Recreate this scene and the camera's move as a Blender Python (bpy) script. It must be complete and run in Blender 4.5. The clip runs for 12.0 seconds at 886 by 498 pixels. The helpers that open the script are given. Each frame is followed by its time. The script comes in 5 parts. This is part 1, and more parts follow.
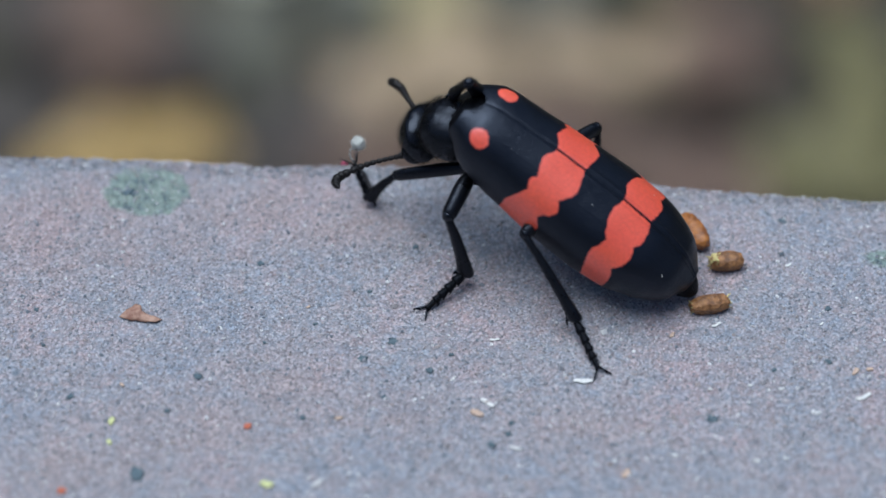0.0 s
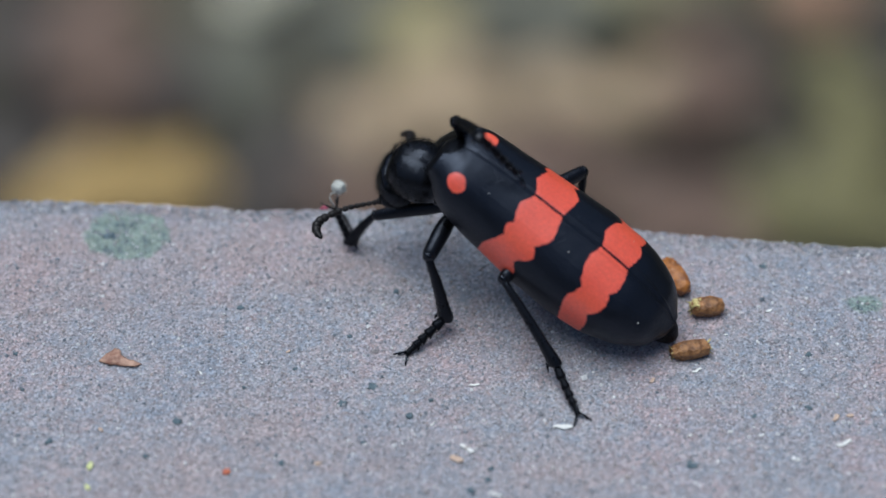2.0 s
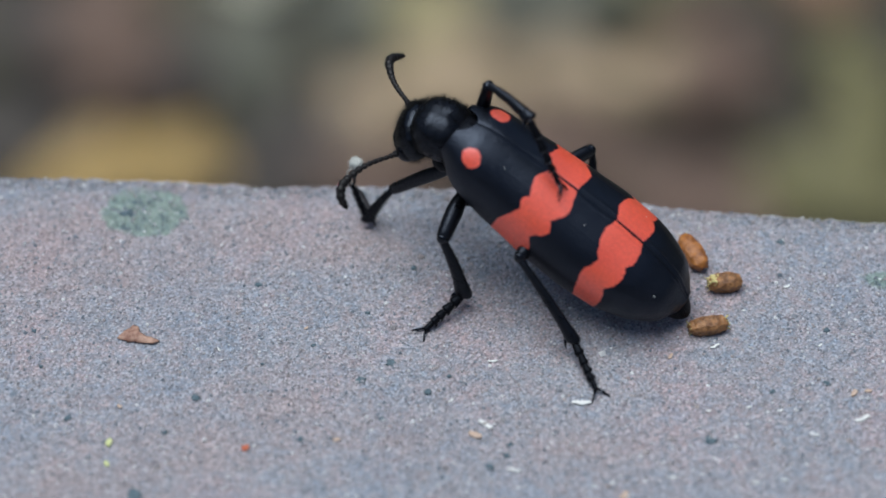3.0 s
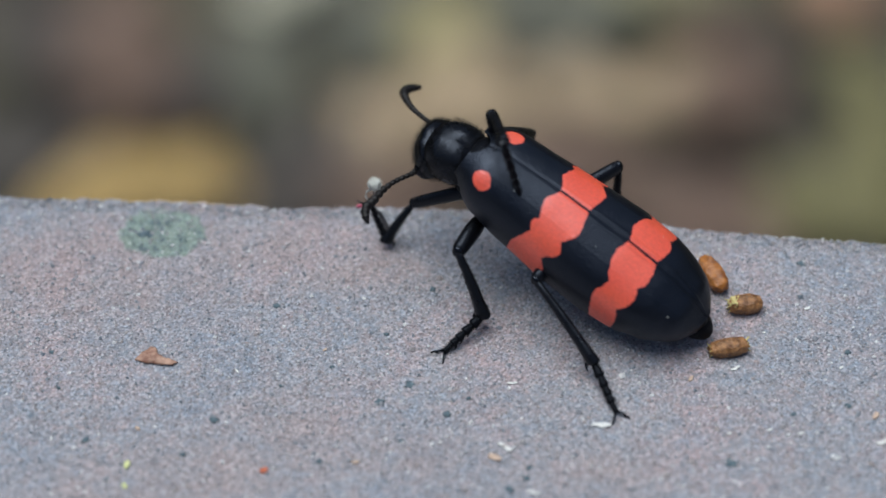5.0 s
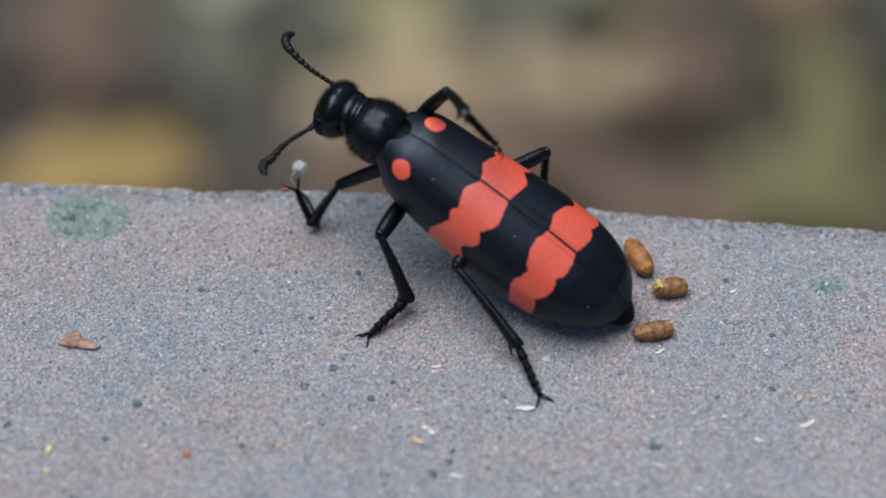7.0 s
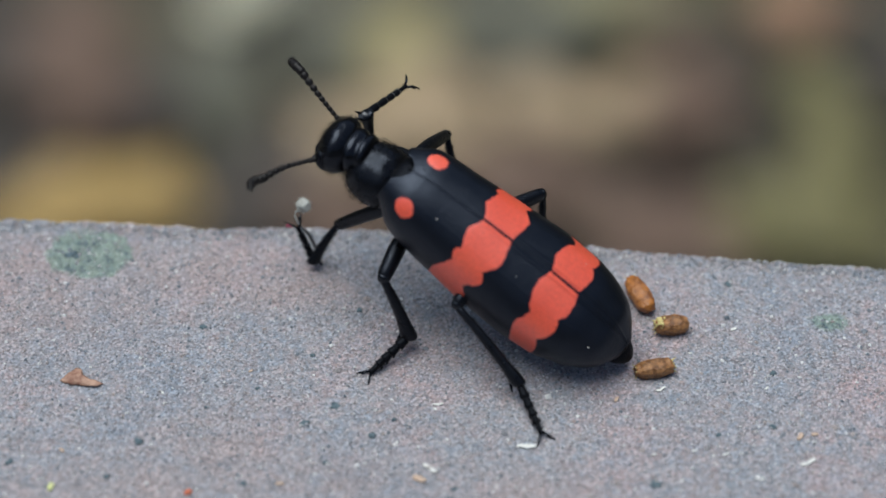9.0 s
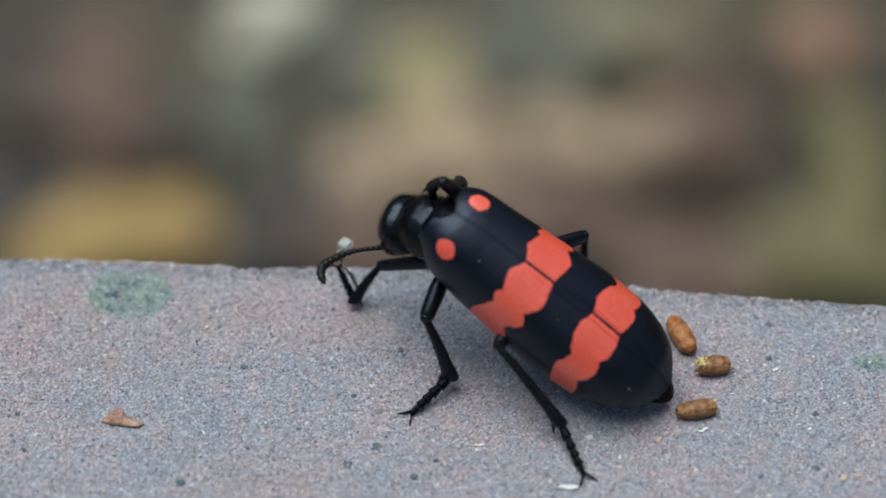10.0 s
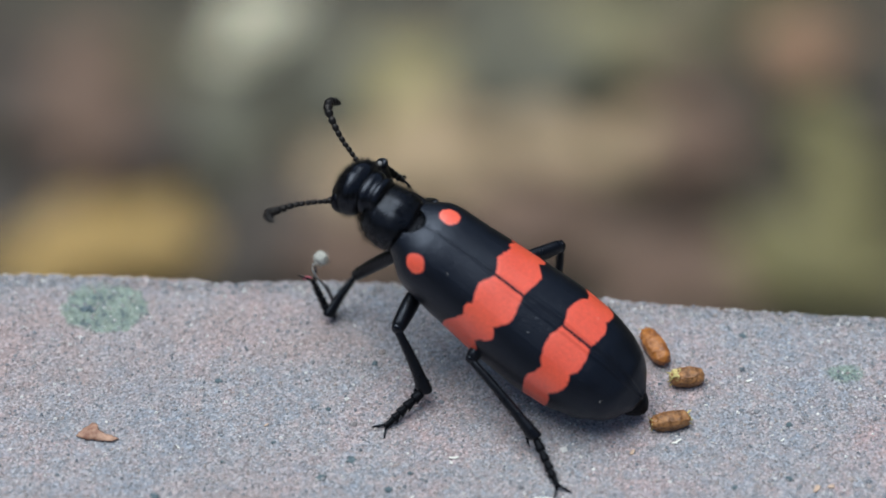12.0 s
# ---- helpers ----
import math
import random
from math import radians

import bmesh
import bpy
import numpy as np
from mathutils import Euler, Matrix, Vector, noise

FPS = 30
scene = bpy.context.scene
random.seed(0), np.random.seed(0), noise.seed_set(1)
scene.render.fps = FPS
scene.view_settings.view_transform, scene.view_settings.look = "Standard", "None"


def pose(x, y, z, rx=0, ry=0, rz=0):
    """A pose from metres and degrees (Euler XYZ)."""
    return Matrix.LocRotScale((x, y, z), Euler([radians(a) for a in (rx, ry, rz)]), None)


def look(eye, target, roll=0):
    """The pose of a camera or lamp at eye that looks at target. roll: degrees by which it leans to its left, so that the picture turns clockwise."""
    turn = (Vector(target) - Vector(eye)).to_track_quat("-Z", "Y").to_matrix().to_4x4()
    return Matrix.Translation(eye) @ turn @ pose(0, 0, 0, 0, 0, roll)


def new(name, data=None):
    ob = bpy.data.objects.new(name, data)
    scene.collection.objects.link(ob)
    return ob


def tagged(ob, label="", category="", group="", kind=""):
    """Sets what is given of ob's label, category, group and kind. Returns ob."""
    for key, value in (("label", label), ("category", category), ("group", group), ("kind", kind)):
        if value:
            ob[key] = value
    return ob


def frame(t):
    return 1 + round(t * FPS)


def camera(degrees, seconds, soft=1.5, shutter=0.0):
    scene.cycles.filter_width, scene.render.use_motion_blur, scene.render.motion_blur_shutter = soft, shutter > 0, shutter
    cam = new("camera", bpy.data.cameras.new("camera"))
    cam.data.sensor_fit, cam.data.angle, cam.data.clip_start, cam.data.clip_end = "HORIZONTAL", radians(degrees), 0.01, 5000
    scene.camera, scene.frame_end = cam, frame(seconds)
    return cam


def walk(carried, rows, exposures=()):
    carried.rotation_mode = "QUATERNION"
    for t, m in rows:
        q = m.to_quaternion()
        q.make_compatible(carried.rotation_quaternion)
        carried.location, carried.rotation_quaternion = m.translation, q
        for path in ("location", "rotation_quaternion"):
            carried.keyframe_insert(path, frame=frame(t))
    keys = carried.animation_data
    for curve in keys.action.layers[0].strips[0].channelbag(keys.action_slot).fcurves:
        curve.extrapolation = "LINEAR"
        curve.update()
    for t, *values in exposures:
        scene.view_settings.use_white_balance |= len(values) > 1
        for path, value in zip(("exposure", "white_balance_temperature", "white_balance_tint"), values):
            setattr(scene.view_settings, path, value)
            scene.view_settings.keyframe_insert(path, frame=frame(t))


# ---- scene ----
MM = 0.001

# ---- camera: hand-held close-up; rows of seconds, place in mm, turn in degrees ----
CAMERA = [
    (0, -0.003, -104.432, 115.985, 42.00, 0.01, 0.00), (0.2, -0.096, -104.424, 116.087, 41.76, 0.03, 0.17), (0.3, -0.143, -104.419, 116.139, 41.85, 0.03, 0.15),
    (0.5, -0.236, -104.411, 116.241, 42.16, 0.05, 0.11), (0.7, -0.084, -104.167, 116.318, 42.48, 0.10, 0.02), (0.8, -0.007, -104.045, 116.356, 42.59, 0.13, -0.03),
    (1, 0.145, -103.801, 116.433, 42.68, 0.18, -0.08), (1.2, 0.187, -103.730, 116.414, 42.79, 0.22, -0.15), (1.3, 0.209, -103.694, 116.405, 42.78, 0.23, -0.14),
    (1.5, 0.251, -103.623, 116.386, 42.77, 0.27, -0.14), (1.7, 0.395, -103.651, 116.382, 42.77, 0.31, -0.20), (1.8, 0.466, -103.666, 116.381, 42.75, 0.34, -0.22),
    (2, 0.610, -103.694, 116.377, 42.72, 0.38, -0.32), (2.2, 0.571, -103.842, 116.226, 42.50, 0.26, -0.39), (2.3, 0.552, -103.916, 116.151, 42.43, 0.20, -0.37),
    (2.5, 0.513, -104.064, 116.000, 42.26, 0.08, -0.25), (2.7, 0.329, -104.057, 116.052, 42.16, 0.07, -0.27), (2.8, 0.238, -104.053, 116.078, 42.22, 0.06, -0.23),
    (3, 0.054, -104.046, 116.130, 42.34, 0.05, -0.03), (3.2, -0.142, -103.860, 116.127, 42.53, -0.00, 0.13), (3.3, -0.240, -103.766, 116.126, 42.62, -0.03, 0.07),
    (3.5, -0.436, -103.580, 116.123, 42.65, -0.08, 0.22), (3.7, -0.447, -103.555, 116.090, 42.65, -0.09, 0.41), (5.3, -0.539, -103.358, 115.825, 42.73, -0.15, 0.28),
    (5.5, -0.550, -103.333, 115.792, 42.63, -0.16, 0.28), (5.7, -0.298, -103.378, 115.662, 42.40, -0.06, 0.38), (5.8, -0.171, -103.401, 115.598, 42.31, -0.00, 0.35),
    (6, 0.081, -103.446, 115.468, 42.37, 0.10, -0.04), (6.2, 0.517, -103.458, 115.474, 42.35, 0.27, -0.62), (6.3, 0.735, -103.464, 115.478, 42.34, 0.35, -0.63),
    (6.5, 1.171, -103.476, 115.484, 42.35, 0.52, -0.60), (6.7, 1.439, -103.430, 115.483, 42.39, 0.59, -0.90), (6.8, 1.574, -103.408, 115.482, 42.44, 0.63, -1.07),
    (7, 1.842, -103.362, 115.481, 42.43, 0.70, -0.93), (7.2, 1.991, -103.374, 115.606, 42.48, 0.81, -1.01), (8.8, 1.805, -103.430, 115.256, 42.24, 0.76, -0.90),
    (8.9, 1.796, -103.227, 115.706, 42.31, 0.74, -0.95), (9, 1.786, -103.024, 116.155, 43.02, 0.73, -0.90), (9.1, 1.745, -102.949, 116.279, 43.23, 0.72, -0.98),
    (9.2, 1.704, -102.874, 116.403, 43.43, 0.71, -1.00), (9.3, 1.662, -102.799, 116.526, 43.55, 0.70, -0.99), (9.4, 1.621, -102.724, 116.650, 43.63, 0.69, -0.94),
    (9.5, 1.580, -102.649, 116.774, 43.63, 0.68, -0.81), (9.6, 1.357, -102.592, 116.714, 43.71, 0.60, -0.72), (9.7, 1.134, -102.535, 116.655, 43.72, 0.51, -0.53),
    (9.8, 0.912, -102.479, 116.595, 43.76, 0.43, -0.22), (9.9, 0.689, -102.422, 116.536, 43.76, 0.34, -0.26), (10, 0.466, -102.365, 116.476, 43.67, 0.26, -0.24),
    (10.1, 0.451, -102.527, 116.164, 43.64, 0.25, -0.25), (10.2, 0.437, -102.688, 115.852, 42.77, 0.23, -0.17), (10.3, 0.422, -102.850, 115.540, 42.51, 0.22, -0.19),
    (10.4, 0.408, -103.011, 115.228, 42.24, 0.20, -0.21), (10.5, 0.393, -103.173, 114.916, 42.23, 0.19, -0.19), (10.6, 0.669, -103.112, 115.101, 42.06, 0.26, -0.22),
    (10.7, 0.945, -103.052, 115.286, 41.96, 0.34, -0.38), (10.8, 1.220, -102.991, 115.470, 42.05, 0.41, -0.85), (10.9, 1.496, -102.931, 115.655, 42.15, 0.49, -1.01),
    (11, 1.772, -102.870, 115.840, 42.96, 0.56, -0.89), (11.1, 1.786, -102.809, 116.090, 43.38, 0.56, -0.95), (11.2, 1.800, -102.748, 116.340, 43.72, 0.57, -0.96),
    (11.3, 1.814, -102.686, 116.589, 43.82, 0.57, -1.04), (11.4, 1.828, -102.625, 116.839, 43.89, 0.58, -1.02), (11.5, 1.842, -102.564, 117.089, 43.87, 0.58, -0.93),
    (11.6, 1.736, -102.529, 117.049, 43.98, 0.52, -0.91), (11.7, 1.630, -102.495, 117.009, 44.00, 0.46, -0.92), (11.8, 1.525, -102.460, 116.970, 44.00, 0.41, -0.82),
    (11.9, 1.419, -102.426, 116.930, 43.98, 0.35, -0.76), (12, 1.313, -102.391, 116.890, 43.87, 0.29, -0.65),
]

cam = camera(20, 12.0, soft=1.6)
cam.data.dof.use_dof = True
cam.data.dof.focus_distance = 0.1526
cam.data.dof.aperture_fstop = 17.0
walk(cam, [(t, pose(x * MM, y * MM, z * MM, rx, 0, rz) @ pose(0, 0, 0, 0, 0, roll)) for t, x, y, z, rx, roll, rz in CAMERA],
     exposures=[(0.0, 0.34, 5600, 6), (1.5, 0.31, 5740, 6), (3.5, 0.31, 5920, 5), (6.5, 0.33, 6130, 5), (9.0, 0.32, 6160, 4), (10.5, 0.34, 6110, 4), (11.5, 0.30, 6140, 4), (12.0, 0.50, 6180, 4)])

# ---- light: open shade, high soft sky ----
world = bpy.data.worlds.new("sky")
scene.world = world
world.use_nodes = True
wn = world.node_tree.nodes
sky = wn.new("ShaderNodeTexSky")
sky.sky_type, sky.sun_disc = "NISHITA", False
sky.sun_elevation, sky.sun_rotation = radians(78), radians(302)
sky.air_density, sky.dust_density, sky.ozone_density = 1.0, 3.0, 1.0
world.node_tree.links.new(sky.outputs[0], wn["Background"].inputs[0])
wn["Background"].inputs[1].default_value = 0.07
sun = new("sun", bpy.data.lights.new("sun", "SUN"))
sun.data.energy, sun.data.angle, sun.data.color = 2.3, radians(54), (1.0, 0.98, 0.95)
sun.matrix_world = look((-0.22, 0.14, 1.22), (0, 0, 0))


# ---- materials ----
class Mat:
    """A node material with a Principled surface and short helpers."""

    def __init__(self, name, rough=0.6, metal=0.0, spec=0.5):
        self.m = bpy.data.materials.new(name)
        self.m.use_nodes = True
        self.n, self.l = self.m.node_tree.nodes, self.m.node_tree.links
        self.p = self.n["Principled BSDF"]
        self.set("Roughness", rough)
        self.set("Metallic", metal)
        self.set("Specular IOR Level", spec)

    def set(self, key, v):
        if isinstance(v, (int, float)):
            self.p.inputs[key].default_value = v
        elif isinstance(v, tuple):
            self.p.inputs[key].default_value = (*v, 1.0)
        else:
            self.l.new(v, self.p.inputs[key])

    def coords(self, scale, stretch=(1, 1, 1)):
        c, mp = self.n.new("ShaderNodeTexCoord"), self.n.new("ShaderNodeMapping")
        mp.inputs["Scale"].default_value = tuple(scale * s for s in stretch)
        self.l.new(c.outputs["Object"], mp.inputs["Vector"])
        return mp.outputs[0]

    def noise(self, per_m, detail=3.0, rough=0.5, stretch=(1, 1, 1)):
        t = self.n.new("ShaderNodeTexNoise")
        t.inputs["Scale"].default_value, t.inputs["Detail"].default_value, t.inputs["Roughness"].default_value = 1.0, detail, rough
        self.l.new(self.coords(per_m, stretch), t.inputs["Vector"])
        return t.outputs["Fac"]

    def cells(self, per_m, feature="F1", out="Distance"):
        t = self.n.new("ShaderNodeTexVoronoi")
        t.feature = feature
        t.inputs["Scale"].default_value = 1.0
        self.l.new(self.coords(per_m), t.inputs["Vector"])
        return t.outputs[out]

    def ramp(self, fac, *stops):
        r = self.n.new("ShaderNodeValToRGB")
        e = r.color_ramp.elements
        while len(e) < len(stops):
            e.new(0.5)
        for k, (at, col) in zip(e, stops):
            k.position, k.color = at, (*(col if isinstance(col, tuple) else (col,) * 3), 1.0)
        self.l.new(fac, r.inputs[0])
        return r.outputs[0]

    def mix(self, fac, a, b, mode="MIX"):
        x = self.n.new("ShaderNodeMix")
        x.data_type, x.blend_type = "RGBA", mode
        for i, v in ((0, fac), (6, a), (7, b)):
            if isinstance(v, (int, float)):
                x.inputs[i].default_value = v
            elif isinstance(v, tuple):
                x.inputs[i].default_value = (*v, 1.0)
            else:
                self.l.new(v, x.inputs[i])
        return x.outputs[2]

    def math(self, op, a, b=0.0):
        x = self.n.new("ShaderNodeMath")
        x.operation = op
        for i, v in enumerate((a, b)):
            if isinstance(v, (int, float)):
                x.inputs[i].default_value = v
            else:
                self.l.new(v, x.inputs[i])
        return x.outputs[0]

    def attribute(self, name):
        a = self.n.new("ShaderNodeAttribute")
        a.attribute_name = name
        return a.outputs["Fac"]

    def island(self):
        return self.n.new("ShaderNodeNewGeometry").outputs["Random Per Island"]

    def object_random(self):
        return self.n.new("ShaderNodeObjectInfo").outputs["Random"]

    def bump(self, height, strength, metres):
        b = self.n.new("ShaderNodeBump")
        b.inputs["Strength"].default_value, b.inputs["Distance"].default_value = strength, metres
        self.l.new(height, b.inputs["Height"])
        self.l.new(b.outputs[0], self.p.inputs["Normal"])


def sand_stone():
    k = Mat("pinkish_grey_sandstone", 0.88, spec=0.3)
    broad = k.ramp(k.noise(95, 4, 0.6), (0.34, (0.262, 0.272, 0.302)), (0.50, (0.295, 0.289, 0.306)), (0.66, (0.336, 0.287, 0.297)))
    grain_id = k.cells(7600, out="Color")
    bright = k.n.new("ShaderNodeRGBToBW")
    k.l.new(grain_id, bright.inputs[0])
    grain = k.ramp(bright.outputs[0], (0.12, 0.56), (0.32, 0.87), (0.62, 1.03), (0.85, 1.44))
    col = k.mix(1.0, broad, grain, "MULTIPLY")
    mottle = k.ramp(k.noise(900, 4, 0.6), (0.36, (0.80, 0.97, 1.10)), (0.5, (1.0, 1.0, 1.0)), (0.64, (1.16, 0.98, 0.94)))
    col = k.mix(0.42, col, mottle, "MULTIPLY")
    hue = k.ramp(k.noise(3200, 3), (0.36, (0.80, 0.96, 1.10)), (0.5, (1.0, 1.0, 1.0)), (0.64, (1.20, 1.0, 0.92)))
    col = k.mix(0.3, col, hue, "MULTIPLY")
    blue = k.ramp(k.noise(560, 4, 0.6), (0.62, 0.0), (0.72, 1.0))
    col = k.mix(k.math("MULTIPLY", blue, 0.42), col, (0.105, 0.155, 0.195))
    rust = k.ramp(k.noise(1100, 3, 0.6, (1, 1.2, 1)), (0.67, 0.0), (0.73, 1.0))
    col = k.mix(k.math("MULTIPLY", rust, 0.36), col, (0.40, 0.23, 0.16))
    stain = k.math("MULTIPLY", k.attribute("stain"), k.ramp(k.noise(300, 5, 0.65), (0.34, 0.2), (0.60, 1.0)))
    col = k.mix(stain, col, k.mix(1.0, (0.328, 0.264, 0.254), grain, "MULTIPLY"))
    lichen = k.attribute("lichen")
    edge = k.math("ADD", lichen, k.math("MULTIPLY", k.math("SUBTRACT", k.noise(800, 4, 0.7), 0.5), 0.9))
    green = k.ramp(k.noise(1500, 4, 0.6), (0.36, (0.055, 0.095, 0.112)), (0.44, (0.170, 0.235, 0.208)), (0.62, (0.235, 0.305, 0.250)))
    green = k.mix(1.0, green, grain, "MULTIPLY")
    col = k.mix(k.math("MULTIPLY", k.ramp(edge, (0.40, 0.0), (0.55, 1.0)), 0.85), col, green)
    k.set("Base Color", col)
    h = k.mix(0.5, k.cells(7600), k.noise(2600, 4, 0.65))
    k.bump(h, 0.9, 0.00012)
    return k.m


def grit_grains():
    k = Mat("loose_sand_grains", 0.7, spec=0.4)
    k.set("Base Color", k.ramp(k.island(), (0.0, (0.15, 0.18, 0.21)), (0.12, (0.26, 0.28, 0.31)), (0.5, (0.33, 0.33, 0.345)), (0.75, (0.38, 0.33, 0.31)), (0.88, (0.46, 0.46, 0.47)), (0.96, (0.66, 0.66, 0.65)), (1.0, (0.76, 0.76, 0.75))))
    return k.m


def plain(name, a, b, per_m, rough=0.6, bump=0.0, spec=0.4):
    k = Mat(name, rough, spec=spec)
    k.set("Base Color", k.mix(k.ramp(k.noise(per_m, 4, 0.6), (0.35, 0.0), (0.65, 1.0)), a, b))
    if bump:
        k.bump(k.noise(per_m * 1.6, 4, 0.6), 0.6, bump)
    return k.m


def elytra_shell():
    k = Mat("black_and_red_wing_case", 0.4, spec=0.3)
    band = k.math("ADD", k.attribute("band"), k.math("MULTIPLY", k.math("SUBTRACT", k.noise(2600, 4, 0.65), 0.5), 0.26))
    red = k.ramp(k.noise(260, 3), (0.35, (0.77, 0.092, 0.041)), (0.65, (0.85, 0.122, 0.062)))
    fine = k.ramp(k.noise(5200, 2), (0.3, 0.90), (0.7, 1.08))
    red = k.mix(1.0, red, fine, "MULTIPLY")
    rim = k.mix(k.ramp(k.math("ADD", band, 0.5), (0.50, 0.0), (0.57, 1.0)), (0.30, 0.03, 0.02), red)
    mask = k.ramp(k.math("ADD", band, 0.5), (0.485, 0.0), (0.515, 1.0))
    black = k.ramp(k.noise(420, 4, 0.6), (0.3, (0.0022, 0.0026, 0.0040)), (0.7, (0.0042, 0.0048, 0.0072)))
    k.set("Base Color", k.mix(mask, black, rim))
    k.set("Specular Tint", k.mix(mask, (0.66, 0.77, 1.0), (0.90, 0.90, 1.0)))
    k.set("Specular IOR Level", k.ramp(mask, (0.0, 0.24), (1.0, 0.56)))
    k.set("IOR", 1.8)
    k.set("Roughness", k.mix(mask, k.ramp(k.noise(1500, 3), (0.3, 0.32), (0.7, 0.44)), (0.35, 0.35, 0.35)))
    pits = k.ramp(k.cells(7200), (0.0, 0.0), (0.5, 1.0))
    wrinkles = k.noise(3600, 4, 0.65, (0.8, 1.6, 1))
    k.bump(k.mix(0.5, pits, wrinkles), 0.45, 0.00006)
    return k.m


def cuticle(name, rough, pit_per_m=5200, pit=0.4, spec=0.2, wrinkle=0.35):
    """Black chitin: pitted, finely wrinkled, with a faint bluish gloss."""
    k = Mat(name, rough, spec=spec)
    k.set("Specular Tint", (0.70, 0.80, 1.0))
    k.set("Base Color", k.mix(k.noise(800, 3), (0.0026, 0.0027, 0.0034), (0.0048, 0.0049, 0.0060)))
    k.set("Roughness", k.ramp(k.noise(1700, 3), (0.3, rough * 0.75), (0.7, rough * 1.3)))
    pits = k.ramp(k.cells(pit_per_m), (0.0, 0.0), (0.4, 1.0))
    k.bump(k.mix(wrinkle, pits, k.noise(2400, 5, 0.65)), pit, 0.00012)
    return k.m


def litter_surface():
    k = Mat("leaf_litter_mix", 0.8, spec=0.25)
    k.set("Base Color", k.ramp(k.island(), (0.0, (0.04, 0.036, 0.03)), (0.3, (0.11, 0.09, 0.065)), (0.5, (0.11, 0.105, 0.055)), (0.75, (0.17, 0.14, 0.095)), (1.0, (0.26, 0.23, 0.17))))
    return k.m


def soil():
    k = Mat("dark_soil_with_debris", 0.9, spec=0.2)
    a = k.ramp(k.noise(13, 4, 0.6), (0.36, (0.044, 0.040, 0.034)), (0.5, (0.066, 0.062, 0.051)), (0.64, (0.100, 0.088, 0.066)))
    g = k.ramp(k.noise(7.3, 3, 0.5), (0.52, 0.0), (0.66, 1.0))
    k.set("Base Color", k.mix(k.math("MULTIPLY", g, 0.7), a, (0.115, 0.11, 0.055)))
    k.bump(k.noise(82, 5), 0.7, 0.009)
    return k.m


STONE, GRIT = sand_stone(), grit_grains()
SHELL = elytra_shell()
GLOSS = cuticle("polished_black_cuticle", 0.20, 6500, 0.25, 0.40, 0.6)
SATIN = cuticle("satin_black_cuticle", 0.30, 7500, 0.2, 0.36, 0.5)
LEG = cuticle("black_leg_cuticle", 0.33, 6500, 0.3, 0.32, 0.5)
DULL = cuticle("dull_black_cuticle", 0.42, 5200, 0.5, 0.12, 0.5)
EYE = cuticle("black_eye", 0.16, 9000, 0.2)
BRISTLE = plain("black_bristle", (0.004, 0.004, 0.004), (0.009, 0.008, 0.007), 3000, 0.4, 0.0, 0.15)
FEELER = plain("brownish_black_antenna", (0.007, 0.006, 0.006), (0.016, 0.014, 0.013), 4000, 0.42, 0.00004, 0.25)
PALE_JOINT = plain("pale_grey_membrane", (0.10, 0.10, 0.105), (0.20, 0.20, 0.20), 3000, 0.5)
PELLET = plain("brown_fibrous_pellet", (0.135, 0.055, 0.017), (0.41, 0.200, 0.072), 2300, 0.36, 0.0003, 0.5)
AMBER = plain("amber_pellet", (0.20, 0.066, 0.014), (0.47, 0.185, 0.044), 1700, 0.27, 0.0003, 0.5)
PELLET_TUFT = plain("straw_yellow_fibre", (0.46, 0.37, 0.13), (0.62, 0.54, 0.25), 2500, 0.7, 0.0001)
CHIP = plain("brown_leaf_scrap", (0.22, 0.105, 0.070), (0.47, 0.30, 0.215), 1900, 0.65, 0.00008)
WHITE = plain("white_papery_flake", (0.62, 0.62, 0.58), (0.80, 0.80, 0.76), 2500, 0.6, 0.00005)
TAN = plain("tan_husk", (0.46, 0.33, 0.24), (0.58, 0.44, 0.34), 2500, 0.6, 0.00005)
YELLOW = plain("pale_green_husk", (0.50, 0.55, 0.20), (0.66, 0.66, 0.36), 2500, 0.6, 0.00005)
RUST = plain("rust_red_grain", (0.42, 0.10, 0.05), (0.52, 0.18, 0.10), 2500, 0.7, 0.00005)
SPECK = plain("dark_teal_mineral", (0.065, 0.098, 0.118), (0.130, 0.175, 0.195), 3200, 0.75, 0.00005)
FLUFF = plain("white_plant_down", (0.46, 0.47, 0.43), (0.64, 0.65, 0.60), 3000, 0.6)
MAGENTA = plain("magenta_petal_scrap", (0.40, 0.06, 0.11), (0.52, 0.12, 0.18), 2500, 0.6)
LITTER, SOIL = litter_surface(), soil()
# for the unseen walls that keep horizon glow off the beetle
EARTH = plain("unseen_wall_earth_brown", (0.075, 0.068, 0.05), (0.12, 0.105, 0.078), 6, 0.9, 0.004)


# ---- mesh helpers, in millimetres ----
def mesh_of(bm, name, material, smooth=True):
    me = bpy.data.meshes.new(name)
    bmesh.ops.recalc_face_normals(bm, faces=bm.faces)
    bm.to_mesh(me)
    bm.free()
    me.materials.append(material)
    if smooth:
        me.shade_smooth()
    return me


def part(name, bm, material, parent, label="", smooth=True):
    ob = new(name, mesh_of(bm, name, material, smooth))
    ob.parent = parent
    if label:
        tagged(ob, label)
    return ob


